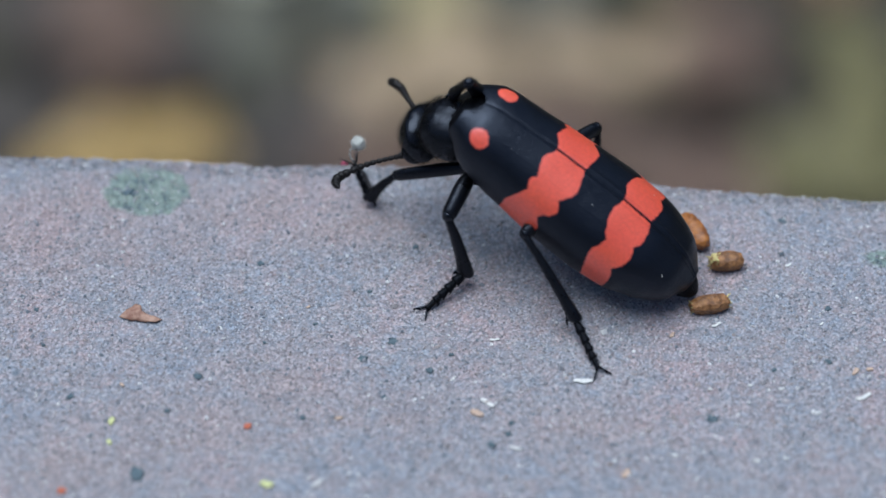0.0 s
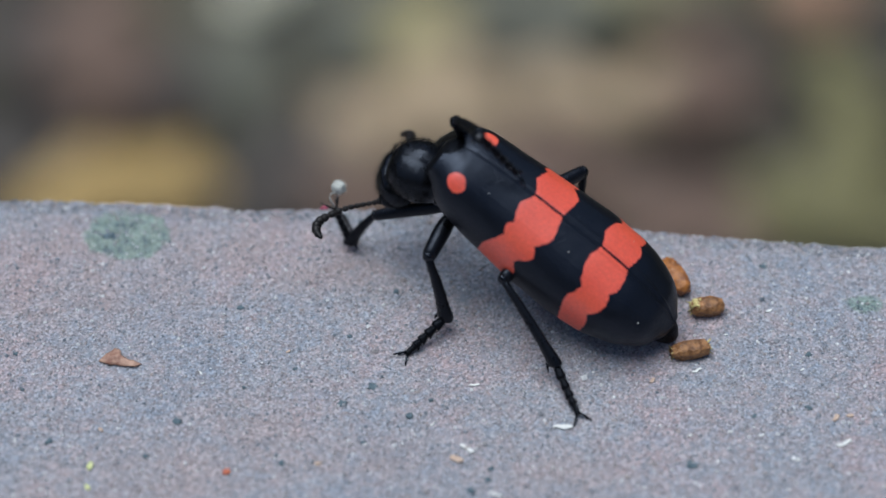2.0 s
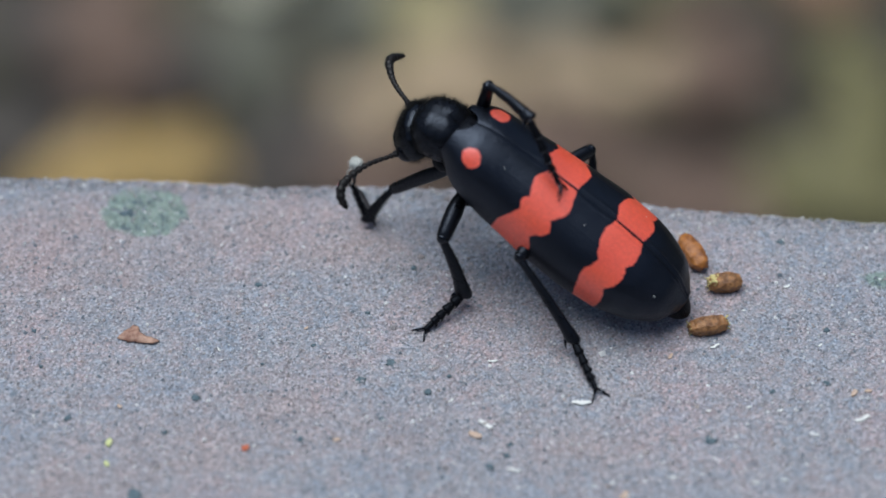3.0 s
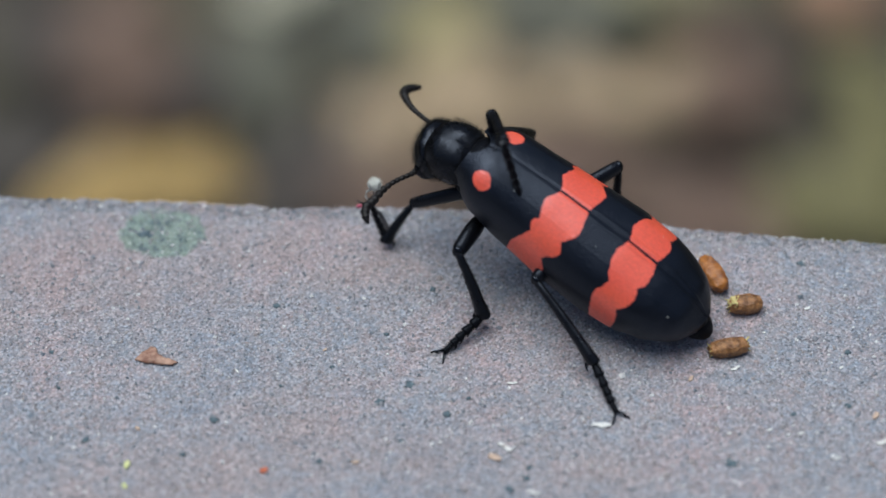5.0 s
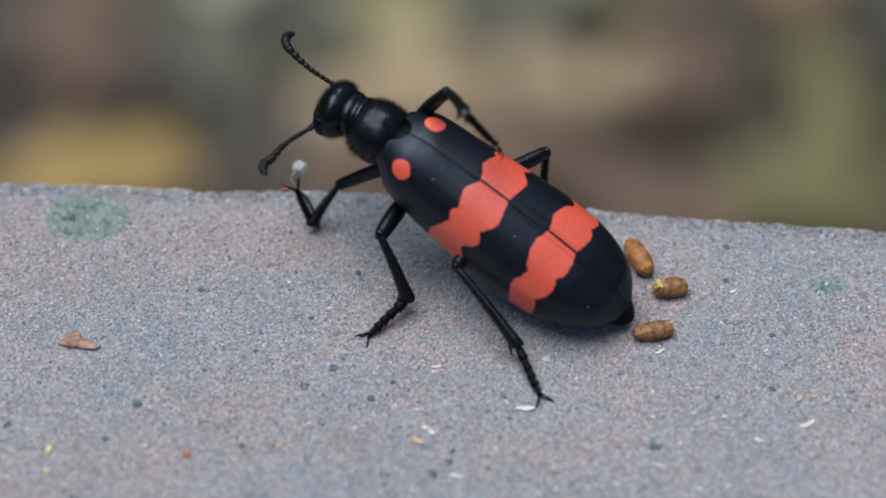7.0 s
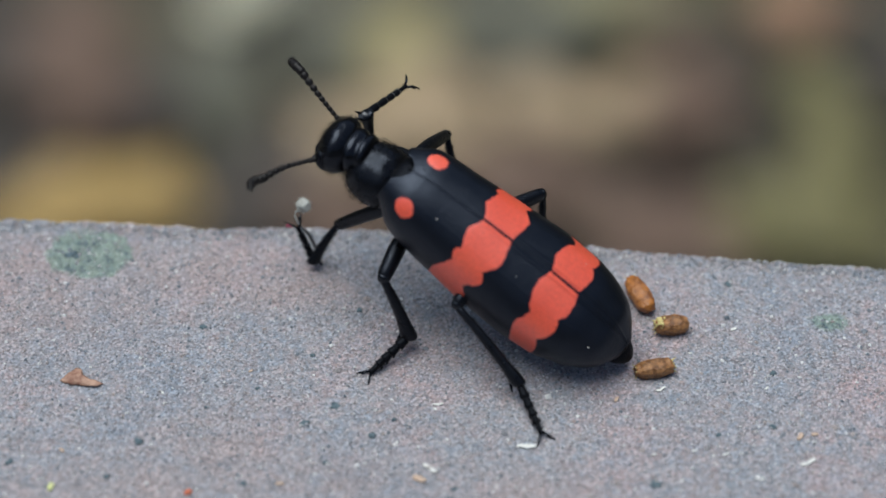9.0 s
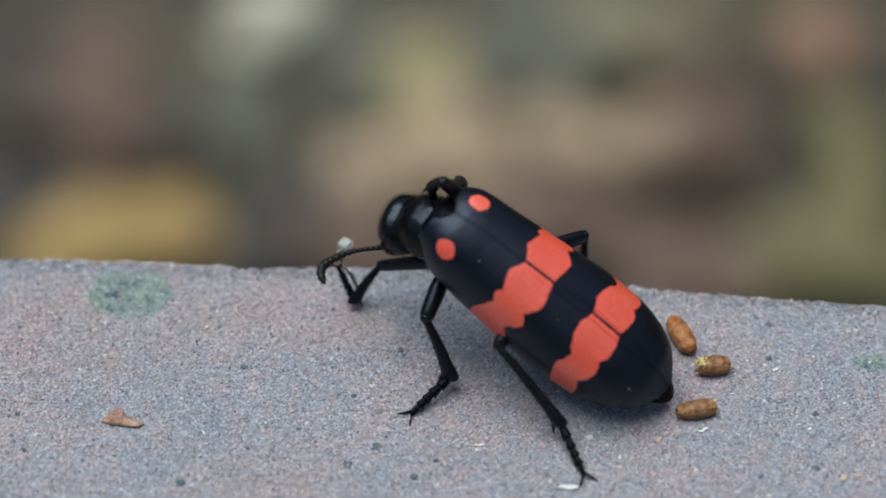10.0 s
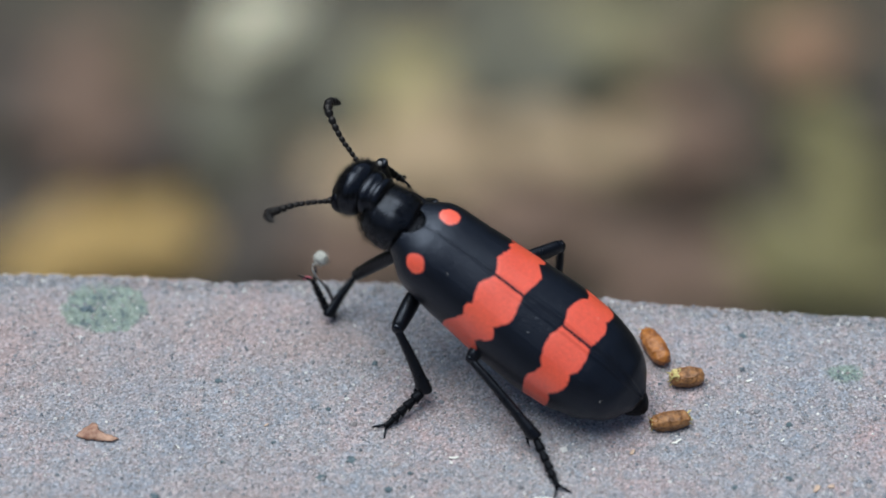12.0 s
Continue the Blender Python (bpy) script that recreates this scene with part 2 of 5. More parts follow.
def tube(bm, pts, radii, sides=10, flat=1.0):
    """A closed tube along points, with a radius at each; flat squeezes it sideways."""
    rings, up = [], Vector((0.0, 0.0, 1.0))
    pts = [Vector(p) for p in pts]
    for i, p in enumerate(pts):
        d = (pts[min(i + 1, len(pts) - 1)] - pts[max(i - 1, 0)]).normalized()
        side = d.cross(up)
        if side.length < 1e-4:
            side = d.cross(Vector((0.0, 1.0, 0.0)))
        side.normalize()
        n = side.cross(d)
        rings.append([bm.verts.new((p + (side * math.cos(a) * flat + n * math.sin(a)) * radii[i]) * MM) for a in (2 * math.pi * k / sides for k in range(sides))])
    for a, b in zip(rings, rings[1:]):
        for k in range(sides):
            bm.faces.new((a[k], a[(k + 1) % sides], b[(k + 1) % sides], b[k]))
    bm.faces.new(rings[0][::-1])
    bm.faces.new(rings[-1])


def blob(bm, centre, size, rough=0.0, scale=1.0, seed=0.0, nu=20, nv=12, power=1.0):
    """An ellipsoid, with bumps of the given depth."""
    rows = []
    for i in range(1, nv):
        th = math.pi * i / nv
        row = []
        for j in range(nu):
            ph = 2 * math.pi * j / nu
            d = Vector((math.cos(th), math.sin(th) * math.cos(ph), math.sin(th) * math.sin(ph)))
            e = Vector([math.copysign(abs(c) ** power, c) for c in d])
            f = 1 + rough * noise.noise(d * scale + Vector((seed, seed * 1.7, 0.0)))
            row.append(bm.verts.new(Vector([(centre[k] + size[k] * e[k] * f) * MM for k in range(3)])))
        rows.append(row)
    a = bm.verts.new(Vector((centre[0] + size[0], centre[1], centre[2])) * MM)
    b = bm.verts.new(Vector((centre[0] - size[0], centre[1], centre[2])) * MM)
    for r, q in zip(rows, rows[1:]):
        for j in range(nu):
            bm.faces.new((r[j], r[(j + 1) % nu], q[(j + 1) % nu], q[j]))
    for j in range(nu):
        bm.faces.new((a, rows[0][(j + 1) % nu], rows[0][j]))
        bm.faces.new((b, rows[-1][j], rows[-1][(j + 1) % nu]))


def loft(bm, stations, sides=28, power=0.9):
    """A body lofted along x: rows of x, half width, half height, middle height."""
    rings = []
    for x, w, h, zc in stations:
        ring = []
        for k in range(sides):
            a = 2 * math.pi * k / sides
            c, s = math.cos(a), math.sin(a)
            ring.append(bm.verts.new(Vector((x, w * math.copysign(abs(c) ** power, c), zc + h * math.copysign(abs(s) ** power, s))) * MM))
        rings.append(ring)
    for a, b in zip(rings, rings[1:]):
        for k in range(sides):
            bm.faces.new((a[k], a[(k + 1) % sides], b[(k + 1) % sides], b[k]))
    bm.faces.new(rings[0][::-1])
    bm.faces.new(rings[-1])


def smooth_rows(rows, times):
    """Stations between stations, by smooth interpolation."""
    out = []
    for i in range(len(rows) - 1):
        p0, p1, p2, p3 = rows[max(i - 1, 0)], rows[i], rows[i + 1], rows[min(i + 2, len(rows) - 1)]
        for k in range(times):
            u = k / times
            out.append(tuple(0.5 * (2 * b + (c - a) * u + (2 * a - 5 * b + 4 * c - d) * u * u + (3 * b - a - 3 * c + d) * u ** 3) for a, b, c, d in zip(p0, p1, p2, p3)))
    return out + [rows[-1]]


def hair(bm, root, way, length, thick):
    """One thin bent bristle."""
    way = way.normalized()
    side = way.orthogonal().normalized()
    up = way.cross(side)
    bend = Vector((random.uniform(-1, 1), random.uniform(-1, 1), random.uniform(-1, 1))) * 0.18 * length
    mid, tip = root + way * length * 0.55 + bend * 0.3, root + way * length + bend
    lo = [bm.verts.new((root + (side * math.cos(a) + up * math.sin(a)) * thick) * MM) for a in (0, 2.1, 4.2)]
    hi = [bm.verts.new((mid + (side * math.cos(a) + up * math.sin(a)) * thick * 0.7) * MM) for a in (0, 2.1, 4.2)]
    end = bm.verts.new(tip * MM)
    for k in range(3):
        bm.faces.new((lo[k], lo[(k + 1) % 3], hi[(k + 1) % 3], hi[k]))
        bm.faces.new((hi[k], hi[(k + 1) % 3], end))


# ---- the ledge: a sandstone block with a rough far arris ----
EDGE = [(-420, 18.0), (-60, 9.2), (-28.5, 7.86), (-17.5, 7.5), (-11, 6.95), (-6.7, 7.1), (0.6, 6.86), (14.9, 5.12), (22, 4.38), (28, 3.8), (60, 1.0), (420, -30)]


# faint pinkish-brown stains: place and half sizes
STAINS = [(-10.2, -11.2, 4.2, 2.6), (-21.3, -17.0, 4.5, 3.0), (-23.7, 3.4, 5.0, 2.2), (-2.8, -13.3, 3.0, 1.8), (-14.5, -14.2, 3.6, 2.0), (8.5, -14.5, 4.5, 2.0), (-27.5, -1.0, 3.5, 3.0), (-6.0, 2.0, 5.0, 2.0), (-12.5, 4.0, 5.5, 2.4), (-19.0, -0.5, 5.0, 2.2)]


def ledge_height(x, y):
    v = Vector((x, y, 0.0))
    return 0.10 * noise.noise(v / 2.6) + 0.055 * noise.noise(v / 0.8 + Vector((7, 3, 0))) + 0.045 * noise.noise(v / 0.33 + Vector((1, 9, 0)))


def build_ledge():
    xs = np.concatenate([np.linspace(-420, -36, 24)[:-1], np.arange(-36, 36.01, 0.2), np.linspace(36, 420, 24)[1:]])
    inner = np.concatenate([np.linspace(-170, -32, 14)[:-1], np.arange(-32, 0.01, 0.2)])
    turn = [(0.22 * math.sin(a) * 2, -0.45 * (1 - math.cos(a))) for a in np.radians([20, 40, 60, 80])]
    down = [(0.5, -1.0), (0.55, -2.5), (0.6, -6), (0.6, -20), (0.6, -80), (0.6, -210), (0.6, -606)]
    ex, ey = [e[0] for e in EDGE], [e[1] for e in EDGE]
    verts, lichen, stain = [], [], []
    for x in xs:
        wob = 0.30 * noise.noise(Vector((x / 3.1, 5, 0))) + 0.26 * noise.noise(Vector((x / 0.9, 9, 0))) + 0.17 * noise.noise(Vector((x / 0.35, 2, 0)))
        e = float(np.interp(x, ex, ey)) + wob * 0.7
        for o in inner:
            y = e + o if o > -32.1 else e + o
            d = max(0.0, 1 + o / 1.6)
            verts.append((x * MM, y * MM, (ledge_height(x, y) - 0.10 * d * d) * MM))
            q = ((x + 18.8) / 2.5) ** 2 + ((y - 5.0) / 2.05) ** 2
            lichen.append(max(0.0, 1.15 - q * 0.6) + max(0.0, 0.62 - ((x - 27.3) / 2.6) ** 2 - ((y + 0.9) / 1.9) ** 2))
            stain.append(min(0.75, sum(0.7 * math.exp(-((x - a) / p) ** 2 - ((y - b) / q) ** 2) for a, b, p, q in STAINS)))
        for o, z in turn + down:
            n = 0.22 * noise.noise(Vector((x / 0.6, z * 1.5, 4)))
            verts.append((x * MM, (e + o + n) * MM, (z - 0.10) * MM))
            lichen.append(0.0)
            stain.append(0.0)
    m = len(inner) + len(turn) + len(down)
    faces = [(i * m + j, (i + 1) * m + j, (i + 1) * m + j + 1, i * m + j + 1) for i in range(len(xs) - 1) for j in range(m - 1)]
    # underside, near face and ends close the block
    k = len(verts)
    for x in xs:
        verts.append((x * MM, -178 * MM, -606 * MM))
    for i in range(len(xs) - 1):
        faces.append((i * m + m - 1, (i + 1) * m + m - 1, k + i + 1, k + i))
        faces.append((k + i, k + i + 1, (i + 1) * m, i * m))
    for i in (0, len(xs) - 1):
        faces.append(tuple(i * m + j for j in range(m)) + (k + i,))
    me = bpy.data.meshes.new("ledge")
    me.from_pydata(verts, [], faces)
    at = me.attributes.new("lichen", "FLOAT", "POINT")
    at.data.foreach_set("value", lichen + [0.0] * len(xs))
    at = me.attributes.new("stain", "FLOAT", "POINT")
    at.data.foreach_set("value", stain + [0.0] * len(xs))
    me.materials.append(STONE)
    me.shade_smooth()
    me.update()
    return tagged(new("ledge", me), "rough pinkish-grey sandstone ledge with a green lichen patch", "stone ledge", kind="structure")


ledge = build_ledge()


# ---- the ground far below, one sheet to the horizon, with leaf litter ----
def build_ground():
    verts, faces = [], []
    ax = [-60, -14, -5, -2.2] + list(np.linspace(-1.3, 2.0, 51)) + [3, 6, 16, 60]
    for y in ax:
        for x in ax:
            near = math.exp(-(x * x + (y - 0.8) ** 2) / 4)
            z = -0.606 + near * 0.022 * (noise.noise(Vector((x * 6, y * 6, 0))) - 0.45)
            verts.append((x, y, z))
    n = len(ax)
    for j in range(n - 1):
        for i in range(n - 1):
            faces.append((j * n + i, j * n + i + 1, (j + 1) * n + i + 1, (j + 1) * n + i))
    me = bpy.data.meshes.new("ground")
    me.from_pydata(verts, [], faces)
    me.materials.append(SOIL)
    me.shade_smooth()
    return tagged(new("ground", me), "dark damp soil strewn with dry leaves", "ground", kind="structure")


build_ground()


def build_unseen_walls():
    """Plain unseen earth-brown walls, 1.7 m high, added to block low sky light."""
    for name, x, y, lx, ly in (("unseen_wall_north", 0, 3.2, 6.6, 0.2), ("unseen_wall_south", 0, -2.6, 6.6, 0.2), ("unseen_wall_east", 3.2, 0.3, 0.2, 5.6), ("unseen_wall_west", -3.2, 0.3, 0.2, 5.6)):
        bm = bmesh.new()
        bmesh.ops.create_cube(bm, size=1.0, matrix=Matrix.Translation((x, y, 0.24)) @ Matrix.Diagonal((lx, ly, 1.7, 1)))
        bmesh.ops.bevel(bm, geom=bm.edges[:], offset=0.015, segments=2)
        tagged(new(name, mesh_of(bm, name, EARTH, False)), "unseen earth-brown wall added to block low sky light", "wall", kind="structure")


build_unseen_walls()


def leaf_bm(bm, m, length, width, curl, seed):
    """A pointed leaf with a folded midrib, curled lengthwise; m places it (metres)."""
    nx, ny = 9, 5
    grid = []
    for i in range(nx):
        u = i / (nx - 1)
        w = width * (math.sin(math.pi * min(0.98, u * 0.96 + 0.02)) ** 0.75) * 0.5
        row = []
        for j in range(ny):
            v = j / (ny - 1) * 2 - 1
            z = abs(v) * w * 0.28 + curl * length * (u - 0.5) ** 2 + 0.06 * length * noise.noise(Vector((u * 3, v * 2, seed)))
            row.append(bm.verts.new(m @ Vector(((u - 0.5) * length, v * w, z))))
        grid.append(row)
    for a, b in zip(grid, grid[1:]):
        for j in range(ny - 1):
            bm.faces.new((a[j], a[j + 1], b[j + 1], b[j]))


def dry_leaf(x, y, length, width, turn, tilt, material, label):
    bm = bmesh.new()
    leaf_bm(bm, Matrix(), length, width, 0.35, x * 31 + y * 17)
    ob = new("dry_leaf", mesh_of(bm, "dry_leaf", material))
    s = ob.modifiers.new("thickness", "SOLIDIFY")
    s.thickness = 0.0006
    ob.matrix_world = pose(x, y, -0.594 + 0.0013 * (tilt % 3), tilt, tilt * 0.4, turn)
    bm = bmesh.new()
    tube(bm, [((u - 0.5) * length / MM, 0, (0.35 * length * (u - 0.5) ** 2) / MM + 0.5) for u in (0.02, 0.25, 0.5, 0.75, 0.96)], [0.75, 0.7, 0.55, 0.4, 0.15], 6)
    part("midrib", bm, material, ob)
    bm = bmesh.new()
    tube(bm, [(-0.5 * length / MM + d, 0.3 * d / 3, 0.0875 * length / MM + d * 0.1) for d in (1.1, -3.3, -7.7)], [0.8, 0.75, 0.9], 6)
    part("stalk", bm, material, ob)
    return tagged(ob, label, "leaf", group="fallen leaves")


GOLD = plain("golden_dry_leaf", (0.36, 0.25, 0.09), (0.48, 0.33, 0.125), 28, 0.6)
PEACH = plain("russet_dry_leaf", (0.29, 0.175, 0.11), (0.36, 0.22, 0.14), 28, 0.6)
PALE = plain("bleached_dry_leaf", (0.50, 0.485, 0.37), (0.60, 0.58, 0.44), 28, 0.6)
OLIVE = plain("olive_green_leaf", (0.150, 0.138, 0.058), (0.20, 0.180, 0.078), 28, 0.5)
DUSTY = plain("dusty_olive_leaf", (0.28, 0.245, 0.115), (0.35, 0.30, 0.145), 28, 0.6)
MOSSY = plain("mossy_grey_leaf", (0.195, 0.180, 0.100), (0.255, 0.235, 0.130), 28, 0.6)
TAN_LEAF = plain("tan_dry_leaf", (0.33, 0.248, 0.155), (0.42, 0.315, 0.195), 28, 0.6)
GREYISH = plain("grey_green_leaf", (0.102, 0.102, 0.076), (0.138, 0.136, 0.100), 28, 0.6)
DARK_LEAF = plain("rotten_dark_leaf", (0.046, 0.038, 0.032), (0.070, 0.058, 0.048), 28, 0.6)
BROWN_LEAF = plain("dark_brown_leaf", (0.115, 0.076, 0.055), (0.165, 0.105, 0.075), 28, 0.6)


LEAF_LABELS = {
    GOLD: "golden yellow dry leaf lying on dark soil", TAN_LEAF: "tan dry leaf lying on dark soil", OLIVE: "olive green leaf lying on dark soil",
    MOSSY: "mossy grey-green leaf lying on dark soil",
    DUSTY: "dusty olive leaf lying on dark soil", PALE: "bleached cream dry leaf lying on dark soil", GREYISH: "grey-green leaf lying on dark soil",
    BROWN_LEAF: "dark brown dry leaf lying on dark soil", DARK_LEAF: "blackish brown rotten leaf lying on dark soil", PEACH: "russet dry leaf lying on dark soil",
}


def build_fallen_leaves():
    """Drifts of overlapping leaves of one kind: middle, and how far they spread along x and y."""
    rng = random.Random(21)
    for x, y, across, along, mat in (
        (0.035, 0.590, 0.085, 0.028, BROWN_LEAF), (0.092, 0.563, 0.040, 0.030, BROWN_LEAF), (-0.133, 0.655, 0.023, 0.055, BROWN_LEAF),
        (-0.064, 0.579, 0.031, 0.043, DARK_LEAF), (-0.054, 0.592, 0.024, 0.036, DARK_LEAF), (-0.030, 0.575, 0.030, 0.024, BROWN_LEAF), (-0.102, 0.637, 0.035, 0.027, DARK_LEAF), (-0.159, 0.599, 0.027, 0.038, DARK_LEAF), (-0.168, 0.684, 0.024, 0.064, DARK_LEAF),
        (0.035, 0.696, 0.029, 0.068, GREYISH), (0.110, 0.645, 0.023, 0.064, BROWN_LEAF), (0.193, 0.672, 0.019, 0.077, DARK_LEAF),
        (-0.115, 0.585, 0.051, 0.028, GOLD), (-0.134, 0.578, 0.026, 0.021, GOLD), (-0.066, 0.714, 0.027, 0.037, PALE),
        (-0.141, 0.688, 0.019, 0.050, BROWN_LEAF), (-0.005, 0.671, 0.035, 0.042, DUSTY), (-0.081, 0.651, 0.026, 0.041, GREYISH), (-0.034, 0.687, 0.029, 0.050, GREYISH), (0.088, 0.708, 0.034, 0.044, MOSSY), (0.038, 0.672, 0.052, 0.030, GREYISH), (0.060, 0.690, 0.040, 0.030, GREYISH),
        (-0.030, 0.613, 0.034, 0.026, TAN_LEAF), (0.011, 0.622, 0.041, 0.029, TAN_LEAF), (0.064, 0.629, 0.056, 0.033, TAN_LEAF), (0.000, 0.645, 0.036, 0.024, TAN_LEAF),
        (0.163, 0.700, 0.026, 0.034, PEACH), (0.170, 0.615, 0.020, 0.072, OLIVE), (0.132, 0.565, 0.040, 0.030, OLIVE), (0.160, 0.568, 0.026, 0.037, OLIVE),
    ):
        for k in range(9):
            u, v = (max(-0.75, min(0.75, rng.gauss(0, 0.30))) if k else 0.0 for _ in range(2))
            size = rng.uniform(0.022, 0.034)
            dry_leaf(x + u * across, y + v * along, size, size * rng.uniform(0.62, 0.85), rng.uniform(0, 360), rng.uniform(-10, 10), mat, LEAF_LABELS[mat])


build_fallen_leaves()


def build_litter():
    rng = random.Random(5)
    bm = bmesh.new()
    for i in range(900):
        x, y = rng.uniform(-0.77, 0.88), rng.uniform(0.34, 1.77)
        m = pose(x, y, -0.604 + rng.uniform(0, 0.004), rng.uniform(-18, 18), rng.uniform(-18, 18), rng.uniform(0, 360))
        ln = rng.uniform(0.013, 0.044)
        leaf_bm(bm, m, ln, ln * rng.uniform(0.25, 0.6), rng.uniform(0.1, 0.6), i * 0.37)
    ob = new("leaf_litter", mesh_of(bm, "leaf_litter", LITTER))
    return tagged(ob, "brown and olive leaf litter scattered over dark soil", "leaf litter", kind="stuff")


build_litter()

# ---- the beetle ----
LENGTH = 16.6  # wing cases, mm
STA = [-.05, 0, .03, .08, .2, .4, .6, .75, .86, .93, .975, 1]
WID = [1.7, 2.3, 2.7, 2.92, 3.1, 3.42, 3.64, 3.52, 3.02, 2.38, 1.64, 0.58]
HGT = [1.15, 1.65, 2.1, 2.5, 2.9, 3.12, 3.06, 2.68, 2.16, 1.66, 1.17, 0.55]
CREST_AT, CREST = [-.05, 0, .04, .1, .3, .6, .8, .92, 1], [-.95, -.42, -.1, .05, .25, .25, -.1, -.7, -1.7]
# scalloped borders of the two red bands, from the seam (degrees down the flank) outwards, as shares of the length
FRONT_1 = ([0, 15, 29, 38, 43, 55, 67, 83, 100], [.305, .276, .289, .297, .285, .30, .284, .263, .266])
REAR_1 = ([0, 14, 24, 34, 43, 54, 66, 74, 91, 100], [.431, .443, .45, .435, .414, .436, .409, .39, .423, .43])
FRONT_2 = ([0, 12, 29, 38, 43, 51, 60, 80, 100], [.606, .588, .60, .613, .632, .626, .61, .624, .645])
REAR_2 = ([0, 10, 23, 32, 45, 57, 67, 88, 100], [.735, .747, .748, .73, .746, .739, .715, .737, .74])


def smooth_curve(at, xs, ys):
    """Interpolation with rounded corners."""
    return sum(float(np.interp(at + o, xs, ys)) for o in (-1.5, -0.5, 0.5, 1.5)) / 4


def scallops(at, xs, ys, outward):
    """A border of rounded lobes that meet in sharp notches; outward is the sign of a lobe."""
    if at >= xs[-1]:
        return ys[-1]
    i = max(k for k in range(len(xs) - 1) if xs[k] <= max(at, xs[0]))
    u = (at - xs[i]) / (xs[i + 1] - xs[i])
    peak = [k == 0 or (ys[k] - ys[k - 1]) * outward > 0 for k in (i, i + 1)]
    rising = (ys[i + 1] - ys[i]) * outward > 0
    if rising and not peak[0]:
        u = 1 - (1 - u) ** 1.9
    elif not rising and peak[0]:
        u = u ** 1.9
    return ys[i] + (ys[i + 1] - ys[i]) * u


COSTA = radians(33)  # the first rib, at which the flat back bends down to the flank


def wing_point(s, th):
    c, si = math.cos(th), math.sin(th)
    w, h, top = (smooth_curve(s * 100, [k * 100 for k in a], b) for a, b in ((STA, WID), (STA, HGT), (CREST_AT, CREST)))
    y = w * math.copysign(abs(si) ** 0.9, si)
    z = top - h + h * math.copysign(abs(c) ** 0.9, c)
    deg = math.degrees(abs(th))
    if abs(th) < COSTA:
        chord = top - (h - h * math.cos(COSTA) ** 0.9) * (abs(si) / math.sin(COSTA)) ** 0.9
        z += 0.12 * (chord - z) * min(1.0, max(0.0, s * 6))
    z -= 0.035 * math.exp(-((deg / 2.0) ** 2))
    z += 0.06 * math.exp(-(((deg - 3.8) / 1.4) ** 2)) * min(1.0, max(0.0, s * 3 - 0.6))
    z += (0.010 * math.exp(-(((deg - 31) / 1.3) ** 2)) + 0.010 * math.exp(-(((deg - 58) / 1.3) ** 2)) + 0.010 * math.exp(-(((deg - 82) / 1.3) ** 2))) * min(1.0, max(0.0, s * 8 - 0.4), max(0.0, (0.95 - s) * 8))
    return Vector((-LENGTH * s, y, z))


def elytron(side, parent):
    ns, nt = 250, 110
    across = [0.05 + (j / nt) ** 1.3 * 103.5 for j in range(nt + 1)]
    front_1, rear_1, front_2, rear_2 = ([scallops(d, *border, way) for d in across] for border, way in ((FRONT_1, -1), (REAR_1, 1), (FRONT_2, -1), (REAR_2, 1)))
    spot = 46.5 if side > 0 else 28.5
    bm = bmesh.new()
    lay = bm.verts.layers.float.new("band")
    rows = []
    for i in range(ns + 1):
        u = i / ns
        row = []
        for j in range(nt + 1):
            deg = across[j]
            front = -0.045 * min(1.0, deg / 28) ** 1.5
            s = front + (1 - front) * u
            v = bm.verts.new(wing_point(s, side * math.radians(deg)) * MM)
            d1 = min(s - front_1[j], rear_1[j] - s) * LENGTH
            d2 = min(s - front_2[j], rear_2[j] - s) * LENGTH
            if deg < 3.6:
                d1, d2 = min(d1, (deg - 0.8) * 0.12), min(d2, (deg - 0.8) * 0.12)
            d3 = 0.70 - math.hypot((s - 0.055) * LENGTH * 1.12, (deg - spot) * 0.050)
            v[lay] = max(d1, d2, d3)
            row.append(v)
        rows.append(row)
    for a, b in zip(rows, rows[1:]):
        for j in range(nt):
            bm.faces.new((a[j], a[j + 1], b[j + 1], b[j]))
    ob = part("wing_case", bm, SHELL, parent, "black wing case with a red spot and two scalloped red bands")
    sol = ob.modifiers.new("thickness", "SOLIDIFY")
    sol.thickness, sol.offset = 0.06 * MM, 0.0
    for u, deg, d in ((0.88, 42, 0.05), (0.52, 24, 0.035), (0.17, 30, 0.035)) if side > 0 else ((0.21, 76, 0.07), (0.70, 30, 0.035)):
        bm = bmesh.new()
        blob(bm, wing_point(u, side * math.radians(deg)) + Vector((0, 0, 0.04)), (d, d * 0.7, d * 0.6), 0.5, 2.5, u * 9, 8, 6)
        part("dust_speck", bm, WHITE, ob, "tiny pale dust speck")
    return ob


